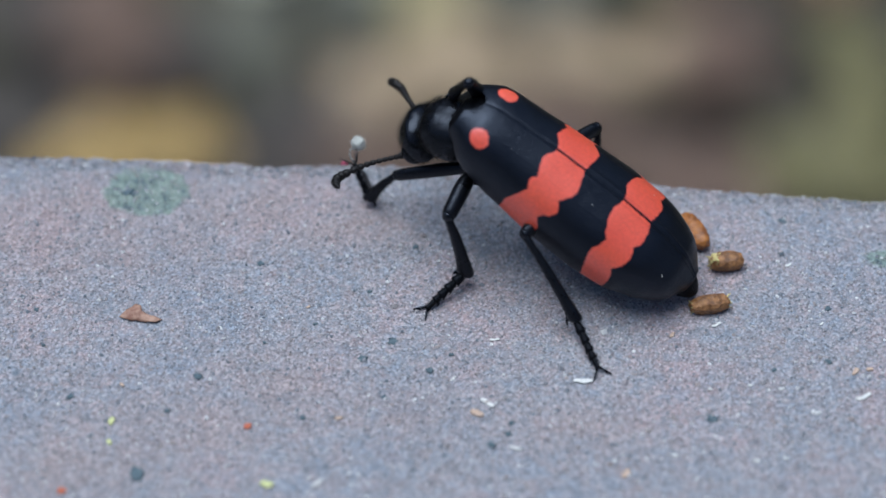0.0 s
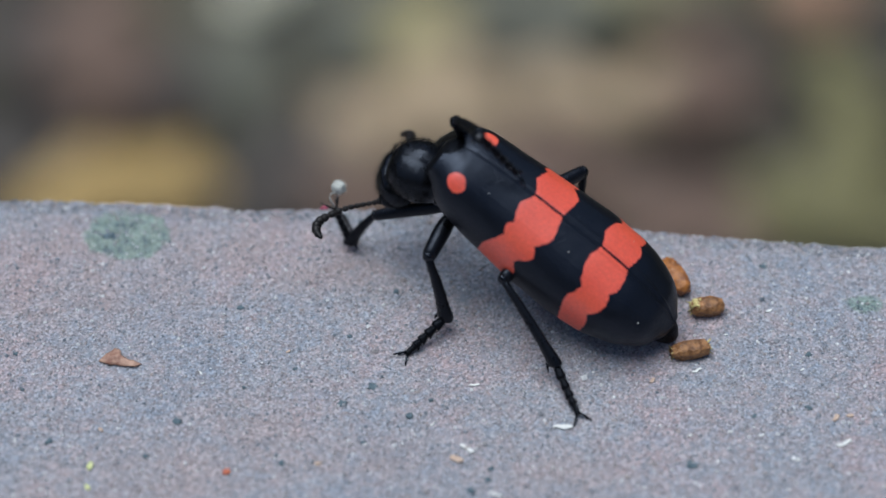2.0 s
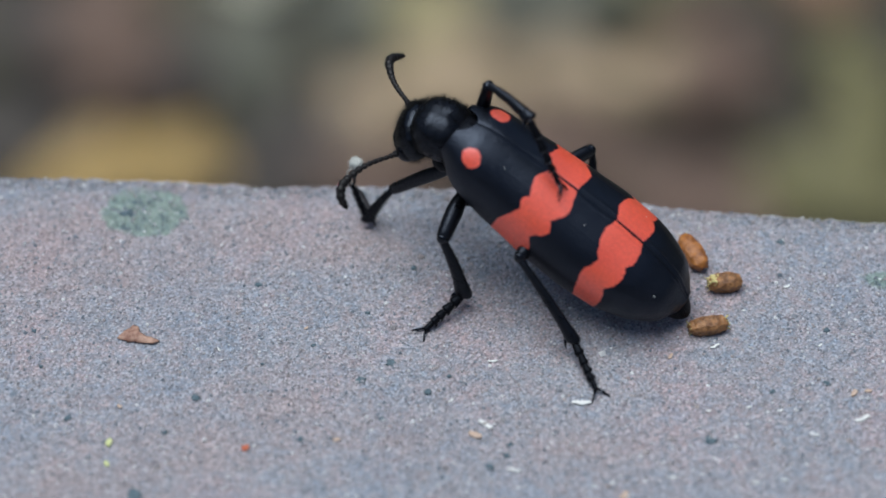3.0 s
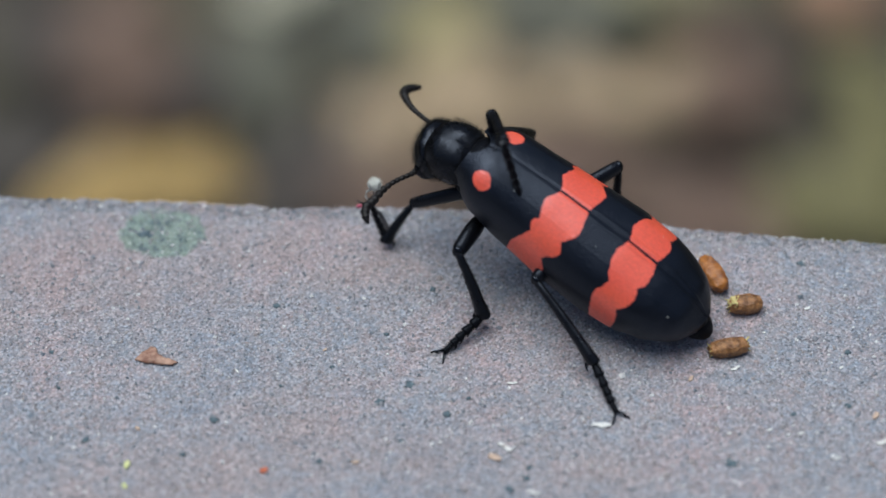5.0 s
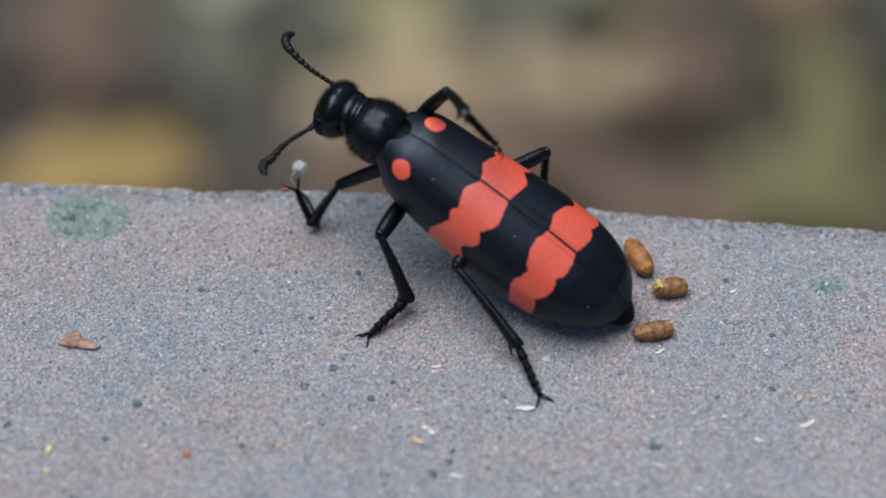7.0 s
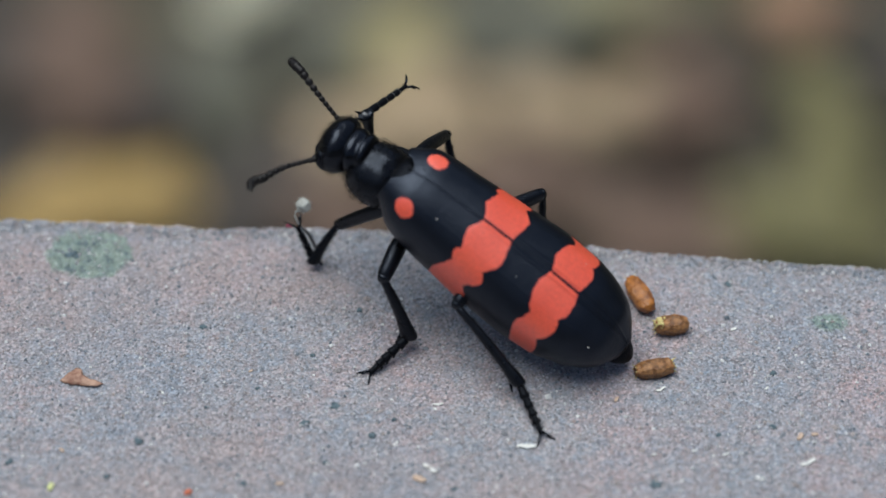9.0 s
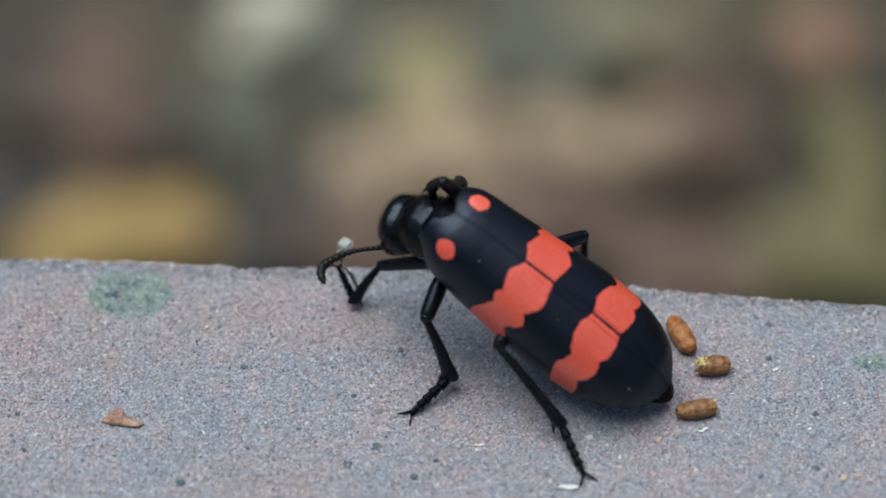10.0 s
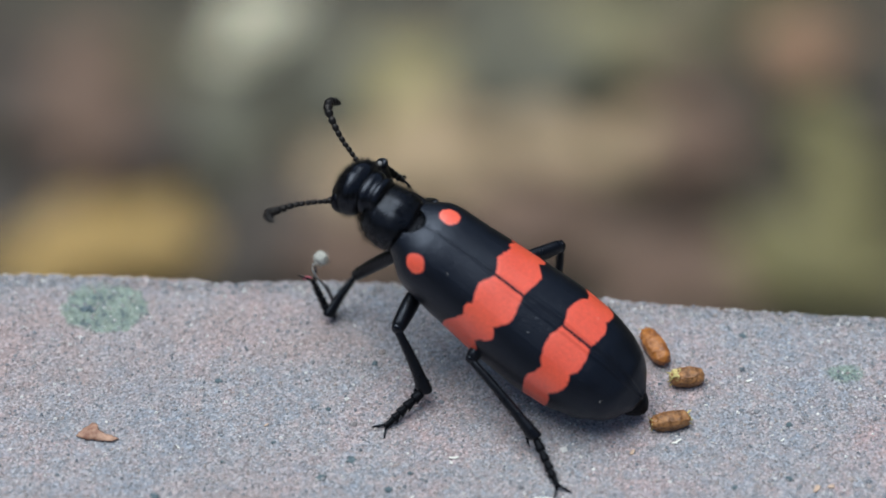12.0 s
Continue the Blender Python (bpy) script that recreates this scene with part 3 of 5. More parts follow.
def build_trunk(parent):
    """Thorax and abdomen under the wing cases."""
    bm = bmesh.new()
    rows = [(0.9, 0.9, 1.0, -2.9), (0.3, 1.6, 1.6, -2.7), (-1.5, 2.3, 2.1, -2.9), (-4.5, 2.7, 2.3, -3.2), (-8, 2.9, 1.95, -2.9), (-11.5, 2.8, 1.5, -2.65), (-14, 2.2, 1.2, -2.45), (-15.4, 1.5, 0.95, -2.35), (-16.3, 0.95, 0.75, -2.45), (-16.8, 0.35, 0.35, -2.6)]
    loft(bm, smooth_rows(rows, 4), 30)
    ob = part("abdomen", bm, DULL, parent, "dull black segmented abdomen")
    bm = bmesh.new()
    rows = [(-15.0, 1.5, 0.95, -2.6), (-16.2, 1.15, 0.75, -2.75), (-16.95, 0.8, 0.52, -2.9), (-17.3, 0.5, 0.34, -2.98), (-17.48, 0.2, 0.15, -3.0)]
    loft(bm, smooth_rows(rows, 3), 20)
    part("abdomen_tip", bm, DULL, ob)
    bm = bmesh.new()
    blob(bm, (-0.1, 0, -1.15), (0.45, 0.4, 0.2))
    part("scutellum", bm, DULL, parent)


def build_pronotum(parent):
    bm = bmesh.new()
    rows = [(1.78, 0.5, 0.5, -0.15), (1.7, 0.9, 0.85, -0.12), (1.55, 1.16, 1.06, -0.1), (1.25, 1.42, 1.30, -0.06), (0.75, 1.66, 1.52, -0.02), (0.1, 1.78, 1.64, 0.0), (-0.5, 1.80, 1.64, 0.0), (-1.0, 1.70, 1.54, -0.04), (-1.35, 1.52, 1.38, -0.08), (-1.58, 1.46, 1.30, -0.12), (-1.78, 1.50, 1.30, -0.14), (-1.92, 1.2, 1.0, -0.2)]
    loft(bm, smooth_rows(rows, 7), 60, 0.95)
    for v in bm.verts:
        if v.co.z > 0:
            v.co.z -= 0.14 * MM * math.exp(-((v.co.y / MM / 0.25) ** 2)) * (0.4 + 0.6 * math.exp(-(((v.co.x / MM + 0.6) / 0.5) ** 2)))
    for v in bm.verts:
        v.co += v.co.normalized() * MM * (0.06 * noise.noise(v.co / MM * 1.1) + 0.025 * noise.noise(v.co / MM * 3.1))
    bmesh.ops.scale(bm, vec=(0.98, 1.06, 1.06), verts=bm.verts)
    ob = part("pronotum", bm, SATIN, parent, "glossy black hairy pronotum")
    bm = bmesh.new()
    for i in range(2600):
        a = random.uniform(-0.5, math.pi + 0.5)
        x = random.uniform(-1.5, 1.8)
        w = float(np.interp(x, [-1.7, -1.0, 0.6, 1.4, 2.0], [1.0, 1.8, 1.85, 1.3, 0.65]))
        n = Vector((0.35, math.cos(a), math.sin(a)))
        side = abs(math.cos(a))
        hair(bm, Vector((x, w * math.cos(a), w * 0.93 * math.sin(a))), n, random.uniform(0.14, 0.36) + 0.2 * side * random.random(), 0.0065)
    part("bristles", bm, BRISTLE, ob)
    return ob


def build_head(parent):
    bm = bmesh.new()
    rows = [(-0.66, 0.5, 0.45, -0.02), (-0.64, 0.92, 0.8, 0.0), (-0.54, 1.26, 1.08, 0.02), (-0.34, 1.54, 1.32, 0.04), (-0.05, 1.75, 1.48, 0.05), (0.28, 1.83, 1.52, 0.02), (0.62, 1.72, 1.42, -0.04), (0.95, 1.44, 1.2, -0.12), (1.22, 1.1, 0.94, -0.22), (1.42, 0.72, 0.62, -0.3), (1.5, 0.35, 0.35, -0.36)]
    loft(bm, smooth_rows(rows, 6), 56, 0.97)
    for v in bm.verts:
        # a median furrow, a dent behind each eye and a brow over the antenna
        x, y, z = (c / MM for c in v.co)
        if z > 0:
            v.co.z -= 0.07 * MM * math.exp(-((y / 0.16) ** 2)) * math.exp(-(((x - 0.25) / 0.6) ** 2))
            v.co.z -= 0.10 * MM * math.exp(-(((abs(y) - 0.95) / 0.25) ** 2) - (((x - 0.45) / 0.22) ** 2))
        v.co += v.co.normalized() * 0.035 * MM * noise.noise(Vector((x, y, z)) * 2.3)
    bmesh.ops.scale(bm, vec=(1.06, 1.02, 1.06), verts=bm.verts)
    bmesh.ops.translate(bm, vec=(-0.35 * MM, 0, 0), verts=bm.verts)
    ob = part("head", bm, GLOSS, parent, "glossy black head with short bristles")
    bm = bmesh.new()
    rows = [(-2.25, 0.6, 0.55, -0.15), (-2.1, 1.1, 1.0, -0.13), (-1.9, 1.28, 1.14, -0.12), (-1.75, 1.25, 1.11, -0.1), (-1.66, 1.2, 1.07, -0.08), (-1.52, 1.24, 1.1, -0.07), (-1.28, 1.4, 1.22, -0.05), (-1.0, 1.4, 1.22, -0.03), (-0.75, 1.2, 1.05, 0.0), (-0.5, 0.6, 0.5, 0.0)]
    loft(bm, smooth_rows(rows, 4), 28)
    part("neck", bm, GLOSS, ob)
    for y in (1, -1):
        bm = bmesh.new()
        blob(bm, (0.34, 1.46 * y, -0.08), (0.52, 0.50, 0.76), 0, 1, 0, 20, 14)
        part("eye", bm, EYE, ob, "shiny black bulging eye")
        bm = bmesh.new()
        tube(bm, [(0.85, 0.55 * y, -0.75), (1.35, 0.62 * y, -1.0), (1.65, 0.35 * y, -1.2), (1.75, 0.05 * y, -1.25)], [0.3, 0.26, 0.17, 0.04], 9)
        part("mandible", bm, GLOSS, ob)
        bm = bmesh.new()
        tube(bm, [(0.7, 0.7 * y, -1.0), (0.95, 0.8 * y, -1.25), (1.1, 0.75 * y, -1.5), (1.1, 0.6 * y, -1.7)], [0.1, 0.13, 0.13, 0.16], 8)
        part("palp", bm, DULL, ob)
    bm = bmesh.new()
    blob(bm, (1.2, 0, -0.62), (0.5, 0.75, 0.28), 0, 1, 0, 16, 10)
    part("labrum", bm, GLOSS, ob)
    bm = bmesh.new()
    for i in range(1900):
        d = Vector((random.uniform(-0.6, 1), random.uniform(-1, 1), random.uniform(-0.6, 1))).normalized()
        hair(bm, Vector((d.x * 1.2 - 0.15, d.y * 1.9, d.z * 1.55)), d + Vector((0.5, 0, 0)), random.uniform(0.12, 0.36), 0.0065)
    part("bristles", bm, BRISTLE, ob)
    return ob


STEM, CLUB = 4.05, 1.6  # antenna, mm: beaded stem, and the thicker end that curls


def beads(bm, path, waist, sides=12):
    """A string of beads along rows of x, y, z, radius."""
    pts, radii = [], []
    for (*p, r0), (*q, r1) in zip(path, path[1:]):
        for u, k in ((0.0, waist), (0.14, 0.84), (0.4, 1.08), (0.7, 1.12), (0.9, 0.92)):
            pts.append(Vector(p).lerp(Vector(q), u))
            radii.append((r0 + (r1 - r0) * u) * k)
    pts += [Vector(path[-1][:3])]
    tube(bm, pts, radii + [path[-1][3] * 0.6], sides)


def build_antenna(head):
    """A stem along local x, bowed away from local z, and a club that turns on its end."""
    bm = bmesh.new()
    path = [(0, 0, 0, 0.20), (0.52, 0, 0.0, 0.20), (0.78, 0, -0.03, 0.14), (1.14, 0, -0.10, 0.145), (1.5, 0, -0.17, 0.15), (1.87, 0, -0.22, 0.155), (2.25, 0, -0.25, 0.165), (2.65, 0, -0.25, 0.18), (3.08, 0, -0.21, 0.20), (3.56, 0, -0.12, 0.225), (STEM, 0, 0, 0.25)]
    beads(bm, path, 0.56)
    stem = part("antenna", bm, FEELER, head, "beaded black antenna")
    bm = bmesh.new()
    beads(bm, [(-0.10, 0, -0.10, 0.24), (0.22, 0, 0.22, 0.27), (0.62, 0, 0.36, 0.275), (1.02, 0, 0.32, 0.25), (1.36, 0, 0.17, 0.19), (CLUB, 0, 0, 0.07)], 0.9, 14)
    hair_coat = random.Random(4)
    for i in range(90):
        u, w = hair_coat.uniform(0.1, 1.5), hair_coat.uniform(0, 6.28)
        hair(bm, Vector((u, 0.22 * math.cos(w), 0.36 * math.sin(u * 1.96) + 0.22 * math.sin(w))), Vector((0.9, math.cos(w), math.sin(w))), 0.14, 0.012)
    club = part("antenna_club", bm, FEELER, head, "velvety black antenna club")
    return stem, club


def build_femur(parent, length, r):
    bm = bmesh.new()
    rows = [(-0.15, 0.55), (0.0, 0.8), (0.12, 0.96), (0.35, 1.06), (0.6, 1.0), (0.85, 0.92), (0.95, 0.86), (1.0, 0.66), (1.03, 0.25)]
    tube(bm, [(u * length, 0, 0.06 * math.sin(u * 3.1)) for u, _ in rows], [r * k for _, k in rows], 18, 0.86)
    ob = part("femur", bm, LEG, parent)
    bm = bmesh.new()
    blob(bm, (length * 0.985, 0, 0.0), (r * 0.56, r * 0.7, r * 0.8), 0.12, 2.0, r, 16, 10)
    part("knee", bm, GLOSS, ob)
    bm = bmesh.new()
    for i in range(90):
        u, a = random.uniform(0.1, 0.97), random.uniform(0, 6.28)
        hair(bm, Vector((u * length, math.cos(a) * r * 0.84, math.sin(a) * r * 0.98)), Vector((1.4, math.cos(a), math.sin(a))), random.uniform(0.1, 0.2), 0.010)
    part("bristles", bm, BRISTLE, ob)
    return ob


def build_tibia(parent, length, r, flare):
    """A bowed shank, narrow at the knee, that flares to a slanted end."""
    bm = bmesh.new()
    rows = [(0.0, 0.5), (0.03, 0.66), (0.12, 0.64), (0.3, 0.74), (0.55, 0.86), (0.78, 0.96), (0.9, 1.0 + 0.3 * flare), (0.97, 1.05 + 0.45 * flare), (1.0, 0.95 + 0.42 * flare), (1.004, 0.5)]
    tube(bm, [(u * length, 0, 0.13 * math.sin(u * 3.1)) for u, _ in rows], [r * k for _, k in rows], 16, 0.8)
    for v in bm.verts:
        if v.co.x > length * 0.96 * MM:
            v.co.x += v.co.z * 0.35
    ob = part("tibia", bm, LEG, parent)
    for y in (0.6, -0.6):
        bm = bmesh.new()
        tube(bm, [(length * 0.95, y * r, -r * 0.7), (length * 1.0, y * r * 1.2, -r * 1.4), (length * 1.05, y * r * 1.2, -r * 1.8)], [r * 0.28, r * 0.2, r * 0.03], 6)
        part("spur", bm, GLOSS, ob)
    bm = bmesh.new()
    tube(bm, [(length * 0.985, 0, 0.0), (length * 1.01, 0, 0.0), (length * 1.03, 0, 0.0)], [r * 0.4, r * 0.62, r * 0.4], 12, 0.9)
    part("joint_membrane", bm, PALE_JOINT, ob, "pale grey ankle membrane")
    bm = bmesh.new()
    for i in range(240):
        u, a = random.uniform(0.12, 1.0), random.uniform(0, 6.28)
        n = Vector((1.3, math.cos(a), math.sin(a)))
        k = float(np.interp(u, [0, 0.5, 0.85, 1], [0.6, 0.8, 0.95, 1.0 + 0.4 * flare])) * r
        hair(bm, Vector((u * length, math.cos(a) * k * 0.8, math.sin(a) * k + 0.13 * math.sin(u * 3.1))), n, random.uniform(0.12, 0.28), 0.012)
    part("bristles", bm, BRISTLE, ob)
    return ob


def build_tarsus(parent, length, r, ringed):
    """Five cone-shaped joints with spines below, and two wide-spread split claws."""
    bm = bmesh.new()
    cuts = [0, 0.28, 0.48, 0.65, 0.79, 1.0]
    pts, radii, lobes = [], [], bmesh.new()
    for n, (a, b) in enumerate(zip(cuts, cuts[1:])):
        last = n == 4
        for k, q in ((0.0, 0.68), (0.1, 0.74), (0.5, 0.72 if last else 0.92), (0.85, 0.76 if last else 1.08), (0.97, 0.7 if last else 1.02)):
            pts.append((length * (a + (b - a) * k), 0, 0))
            radii.append(r * q * (1.08 - 0.06 * n))
        for y in (0.75, -0.75, 0.0):
            if not last:
                tube(lobes, [(length * (b - 0.045), y * r * 0.8, -r * 0.6), (length * (b - 0.01), y * r * 0.85, -r * 0.92), (length * (b + 0.02), y * r * 0.85, -r * 1.12)], [r * 0.24, r * 0.15, r * 0.03], 5)
    tube(bm, pts + [(length, 0, 0)], radii + [r * 0.4], 12, 0.95)
    ob = part("tarsus", bm, DULL, parent)
    for y in (1, -1):
        bm = bmesh.new()
        tube(bm, [(length * 0.97, 0.05 * y, 0), (length + 0.22, 0.26 * y, 0.14), (length + 0.55, 0.54 * y, 0.08), (length + 0.82, 0.66 * y, -0.20)], [0.09, 0.075, 0.052, 0.014], 8)
        tube(bm, [(length + 0.16, 0.22 * y, 0.08), (length + 0.42, 0.40 * y, -0.06), (length + 0.62, 0.48 * y, -0.26)], [0.06, 0.045, 0.012], 6)
        part("claw", bm, GLOSS, ob)
    for u in cuts[1:-1] if ringed else ():
        bm = bmesh.new()
        tube(bm, [(length * u + d, 0, 0) for d in (-0.05, 0.0, 0.05)], [r * 0.7, r * 1.0, r * 0.7], 10, 0.95)
        part("joint_ring", bm, PALE_JOINT, ob, "pale grey joint ring")
    bm = lobes
    for i in range(240):
        u, a = random.uniform(0.03, 0.98), random.uniform(0, 6.28)
        hair(bm, Vector((u * length, math.cos(a) * r * 0.8, math.sin(a) * r * 0.8)), Vector((1.5, math.cos(a), math.sin(a))), random.uniform(0.10, 0.20), 0.012)
    part("bristles", bm, BRISTLE, ob)
    return ob


# each leg: hip in the body's space, lengths of femur, tibia, tarsus, thickness
HIPS = {
    "left_front": ((0.22, 0.6, -4.9), (5.2, 2.95, 2.5), 0.44),
    "left_middle": ((-2.15, 1.92, -4.9), (2.85, 4.25, 3.3), 0.58),
    "left_hind": ((-7.07, 1.84, -3.05), (2.12, 5.99, 3.4), 0.52),
    "right_hind": ((-5.3, -1.9, -4.6), (4.8, 4.8, 3.5), 0.52),
    "right_middle": ((0.2, -2.3, -2.7), (4.8, 4.2, 4.6), 0.46),
    "right_front": ((0.6, -1.3, -3.4), (4.4, 3.6, 4.3), 0.44),
}


def build_beetle():
    root = tagged(new("beetle"), "black blister beetle with red spots and scalloped bands grooming on stone", "beetle")
    for side in (1, -1):
        elytron(side, root)
    build_trunk(root)
    pron = build_pronotum(root)
    head = build_head(root)
    antennae = {side: build_antenna(head) for side in ("right", "left")}
    legs = {}
    for name, (hip, (a, b, c), r) in HIPS.items():
        bm = bmesh.new()
        inner = (hip[0] - 0.3, hip[1] * 0.7, min(hip[2], -3.4) - 0.1)
        blob(bm, inner, (0.75, 0.6, 0.75), 0, 1, 0, 14, 9)
        part("coxa", bm, DULL, root)
        legs[name] = (build_femur(root, a, r), build_tibia(root, b, r * 0.8, 0.7 if "front" in name else 0.35), build_tarsus(root, c, r * 0.52, name == "right_front"))
    return root, pron, head, antennae, legs


beetle, pronotum, beetle_head, antennae, legs = build_beetle()


# ---- small things on the ledge ----
def pellet(x, y, length, radius, turn, tuft_end, label, seed, material=PELLET, rough=0.09):
    bm = bmesh.new()
    blob(bm, (0, 0, 0), (length / 2, radius, radius * 0.95), rough, 3.0, seed, 36, 24, 0.76)
    ob = new("pellet", mesh_of(bm, "pellet", material))
    ob.matrix_world = pose(x * MM, y * MM, (radius * 0.93 + ledge_height(x, y) - 0.02) * MM, 12, 0, turn)
    rng = random.Random(seed * 100)
    for end in tuft_end:
        bm = bmesh.new()
        for i in range(16):
            a, q = rng.uniform(0, 6.28), rng.uniform(0, 0.55) * radius
            o = Vector((end * length * 0.44, q * math.cos(a), q * math.sin(a)))
            hair(bm, o, Vector((end, 0.9 * math.cos(a), 0.9 * math.sin(a))), rng.uniform(0.15, 0.42), rng.uniform(0.03, 0.07))
        part("fibre_tuft", bm, PELLET_TUFT, ob, "straw-yellow frayed fibres")
    return tagged(ob, label, "pellet", group="pellets behind the beetle")


pellet(15.65, 0.95, 2.85, 0.64, -66, (-1,), "orange-brown oblong dry pellet lying beside the beetle's tail", 1.3, AMBER, 0.08)
yellow_end = pellet(17.45, -1.5, 2.1, 0.6, 4, (-1,), "short brown pellet with a yellow crumbled end on stone", 2.1)
bm = bmesh.new()
blob(bm, (-0.66, 0.02, 0.16), (0.36, 0.40, 0.42), 0.7, 3.0, 4.0, 26, 18)
part("crust", bm, PELLET_TUFT, yellow_end, "yellow crumbly crust")
pellet(16.2, -4.9, 2.45, 0.55, 12, (1, -1), "brown oblong pellet with frayed straw ends on stone", 3.7, PELLET, 0.16)


def flake(name, x, y, length, width, turn, material, label, seed, lift=0.05, curl=0.25, category="flake", group="flakes on the stone"):
    """A thin curved scrap with an uneven outline."""
    bm = bmesh.new()
    nx, ny, grid = 8, 4, []
    for i in range(nx):
        u = i / (nx - 1)
        w = width * 0.5 * (0.25 + 0.75 * math.sin(math.pi * (0.08 + 0.84 * u)) ** 0.7) * (1 + 0.35 * noise.noise(Vector((u * 4, seed, 0))))
        row = []
        for j in range(ny):
            v = j / (ny - 1) * 2 - 1
            row.append(bm.verts.new(Vector(((u - 0.5) * length, v * w + 0.12 * length * noise.noise(Vector((u * 2.5, seed + 5, 0))), curl * length * (u - 0.45) ** 2 + 0.25 * w * v * v)) * MM))
        grid.append(row)
    for a, b in zip(grid, grid[1:]):
        for j in range(ny - 1):
            bm.faces.new((a[j], a[j + 1], b[j + 1], b[j]))
    ob = new(name, mesh_of(bm, name, material))
    s = ob.modifiers.new("thickness", "SOLIDIFY")
    s.thickness, s.offset = min(0.09, width * 0.25) * MM, 0.0
    ob.matrix_world = pose(x * MM, y * MM, (lift + ledge_height(x, y)) * MM, 0, 0, turn)
    return tagged(ob, label, category, group=group)


def leaf_scrap(x, y):
    """A torn corner of a dry leaf, arched over a fold."""
    rim = [(-1.32, -0.25), (-0.9, 0.18), (-0.42, 0.60), (-0.12, 0.56), (0.02, 0.12), (0.5, -0.1), (1.30, -0.48), (0.95, -0.72), (0.3, -0.66), (-0.6, -0.5)]
    bm = bmesh.new()
    fold = [bm.verts.new(Vector((fx, fy, fz)) * MM) for fx, fy, fz in ((-0.7, -0.08, 0.26), (-0.05, -0.05, 0.36), (0.7, -0.42, 0.22))]
    ring = [bm.verts.new(Vector((px, py, 0.06 + 0.10 * (k % 3 == 1) + 0.16 * (py > 0.5))) * MM) for k, (px, py) in enumerate(rim)]
    near = [0, 0, 1, 1, 1, 2, 2, 2, 1, 0]
    for k in range(10):
        q = (k + 1) % 10
        bm.faces.new((ring[k], ring[q], fold[near[k]]))
        if near[k] != near[q]:
            bm.faces.new((fold[near[k]], ring[q], fold[near[q]]))
    bmesh.ops.subdivide_edges(bm, edges=bm.edges, cuts=2, use_grid_fill=True, smooth=0.2)
    for v in bm.verts:
        v.co += Vector((0.3, 0.5, 0.7)) * 0.09 * MM * noise.noise(v.co / MM * 3.3)
    ob = new("leaf_scrap", mesh_of(bm, "leaf_scrap", CHIP))
    sol = ob.modifiers.new("thickness", "SOLIDIFY")
    sol.thickness, sol.offset = 0.07 * MM, 0.0
    ob.matrix_world = pose(x * MM, y * MM, (ledge_height(x, y) + 0.02) * MM)
    return tagged(ob, "small brown torn leaf scrap lying on the stone", "leaf scrap")


leaf_scrap(-18.3, -5.35)
for row in ((16.5, -6.2, .63, 30), (8.3, -10.6, 1.15, 0), (.6, -10.4, .42, 50), (2.6, -12.3, .98, -35), (4.2, -15.6, .75, -20), (3.1, -7.4, .6, 0), (-7.2, -18.1, .7, 35), (-7.7, -17.7, .32, 0),
            (24.8, -11.8, .98, 20), (-13.4, -6.5, .34, -60), (-13.2, -7.3, .25, 0), (-24, -11.7, .34, 90), (20, -11.2, .42, 20)):
    flake("white_flake", row[0], row[1], row[2], row[2] * 0.25, row[3], WHITE, "tiny white papery flake on the stone", row[0])
for row in ((18.2, -10.9, .35, 0), (22.9, -6.1, .34, 45), (13.4, -16.1, .42, -15), (18.1, -16.5, .42, -20), (19.8, -16.3, .38, -30), (9.9, -16.5, .34, 20), (22, -13, .36, 20), (21.3, -1.4, .45, 30),
            (15.8, -11.2, .28, 0), (18.5, -3.3, .25, 0), (-10.9, -13.8, .24, -40), (-23.6, -15.7, .26, 0)):
    flake("white_flake", row[0], row[1], row[2] * 0.9, row[2] * 0.38, row[3], WHITE, "tiny white papery flake on the stone", row[1])
for row in ((2.0, -13, .8, -25), (10.5, -17.4, .65, 60), (24.5, -9.9, .56, 60), (25.4, -9.7, .42, 0), (-19, -10.9, .36, -50), (13.8, -7, .42, 60), (-6.1, -13.4, .42, 10), (-8.2, -4.8, .28, 40)):
    flake("husk", row[0], row[1], row[2], row[2] * 0.5, row[3], TAN, "tiny tan seed husk on the stone", row[0] + 3, category="husk")
for row in ((-19.4, -13.6, .55, 80), (-10.1, -18.2, .75, -15), (-19.4, -15.1, .42, -60)):
    flake("husk", row[0], row[1], row[2], row[2] * 0.55, row[3], YELLOW, "tiny pale green seed husk on the stone", row[0] + 6, category="husk")
for row in ((-11.4, -14.0, .46, 30), (-21.8, -18.6, .49, 0)):
    flake("red_grain", row[0], row[1], row[2], row[2] * 0.8, row[3], RUST, "tiny rust-red grain on the stone", row[0] + 9, category="grain")


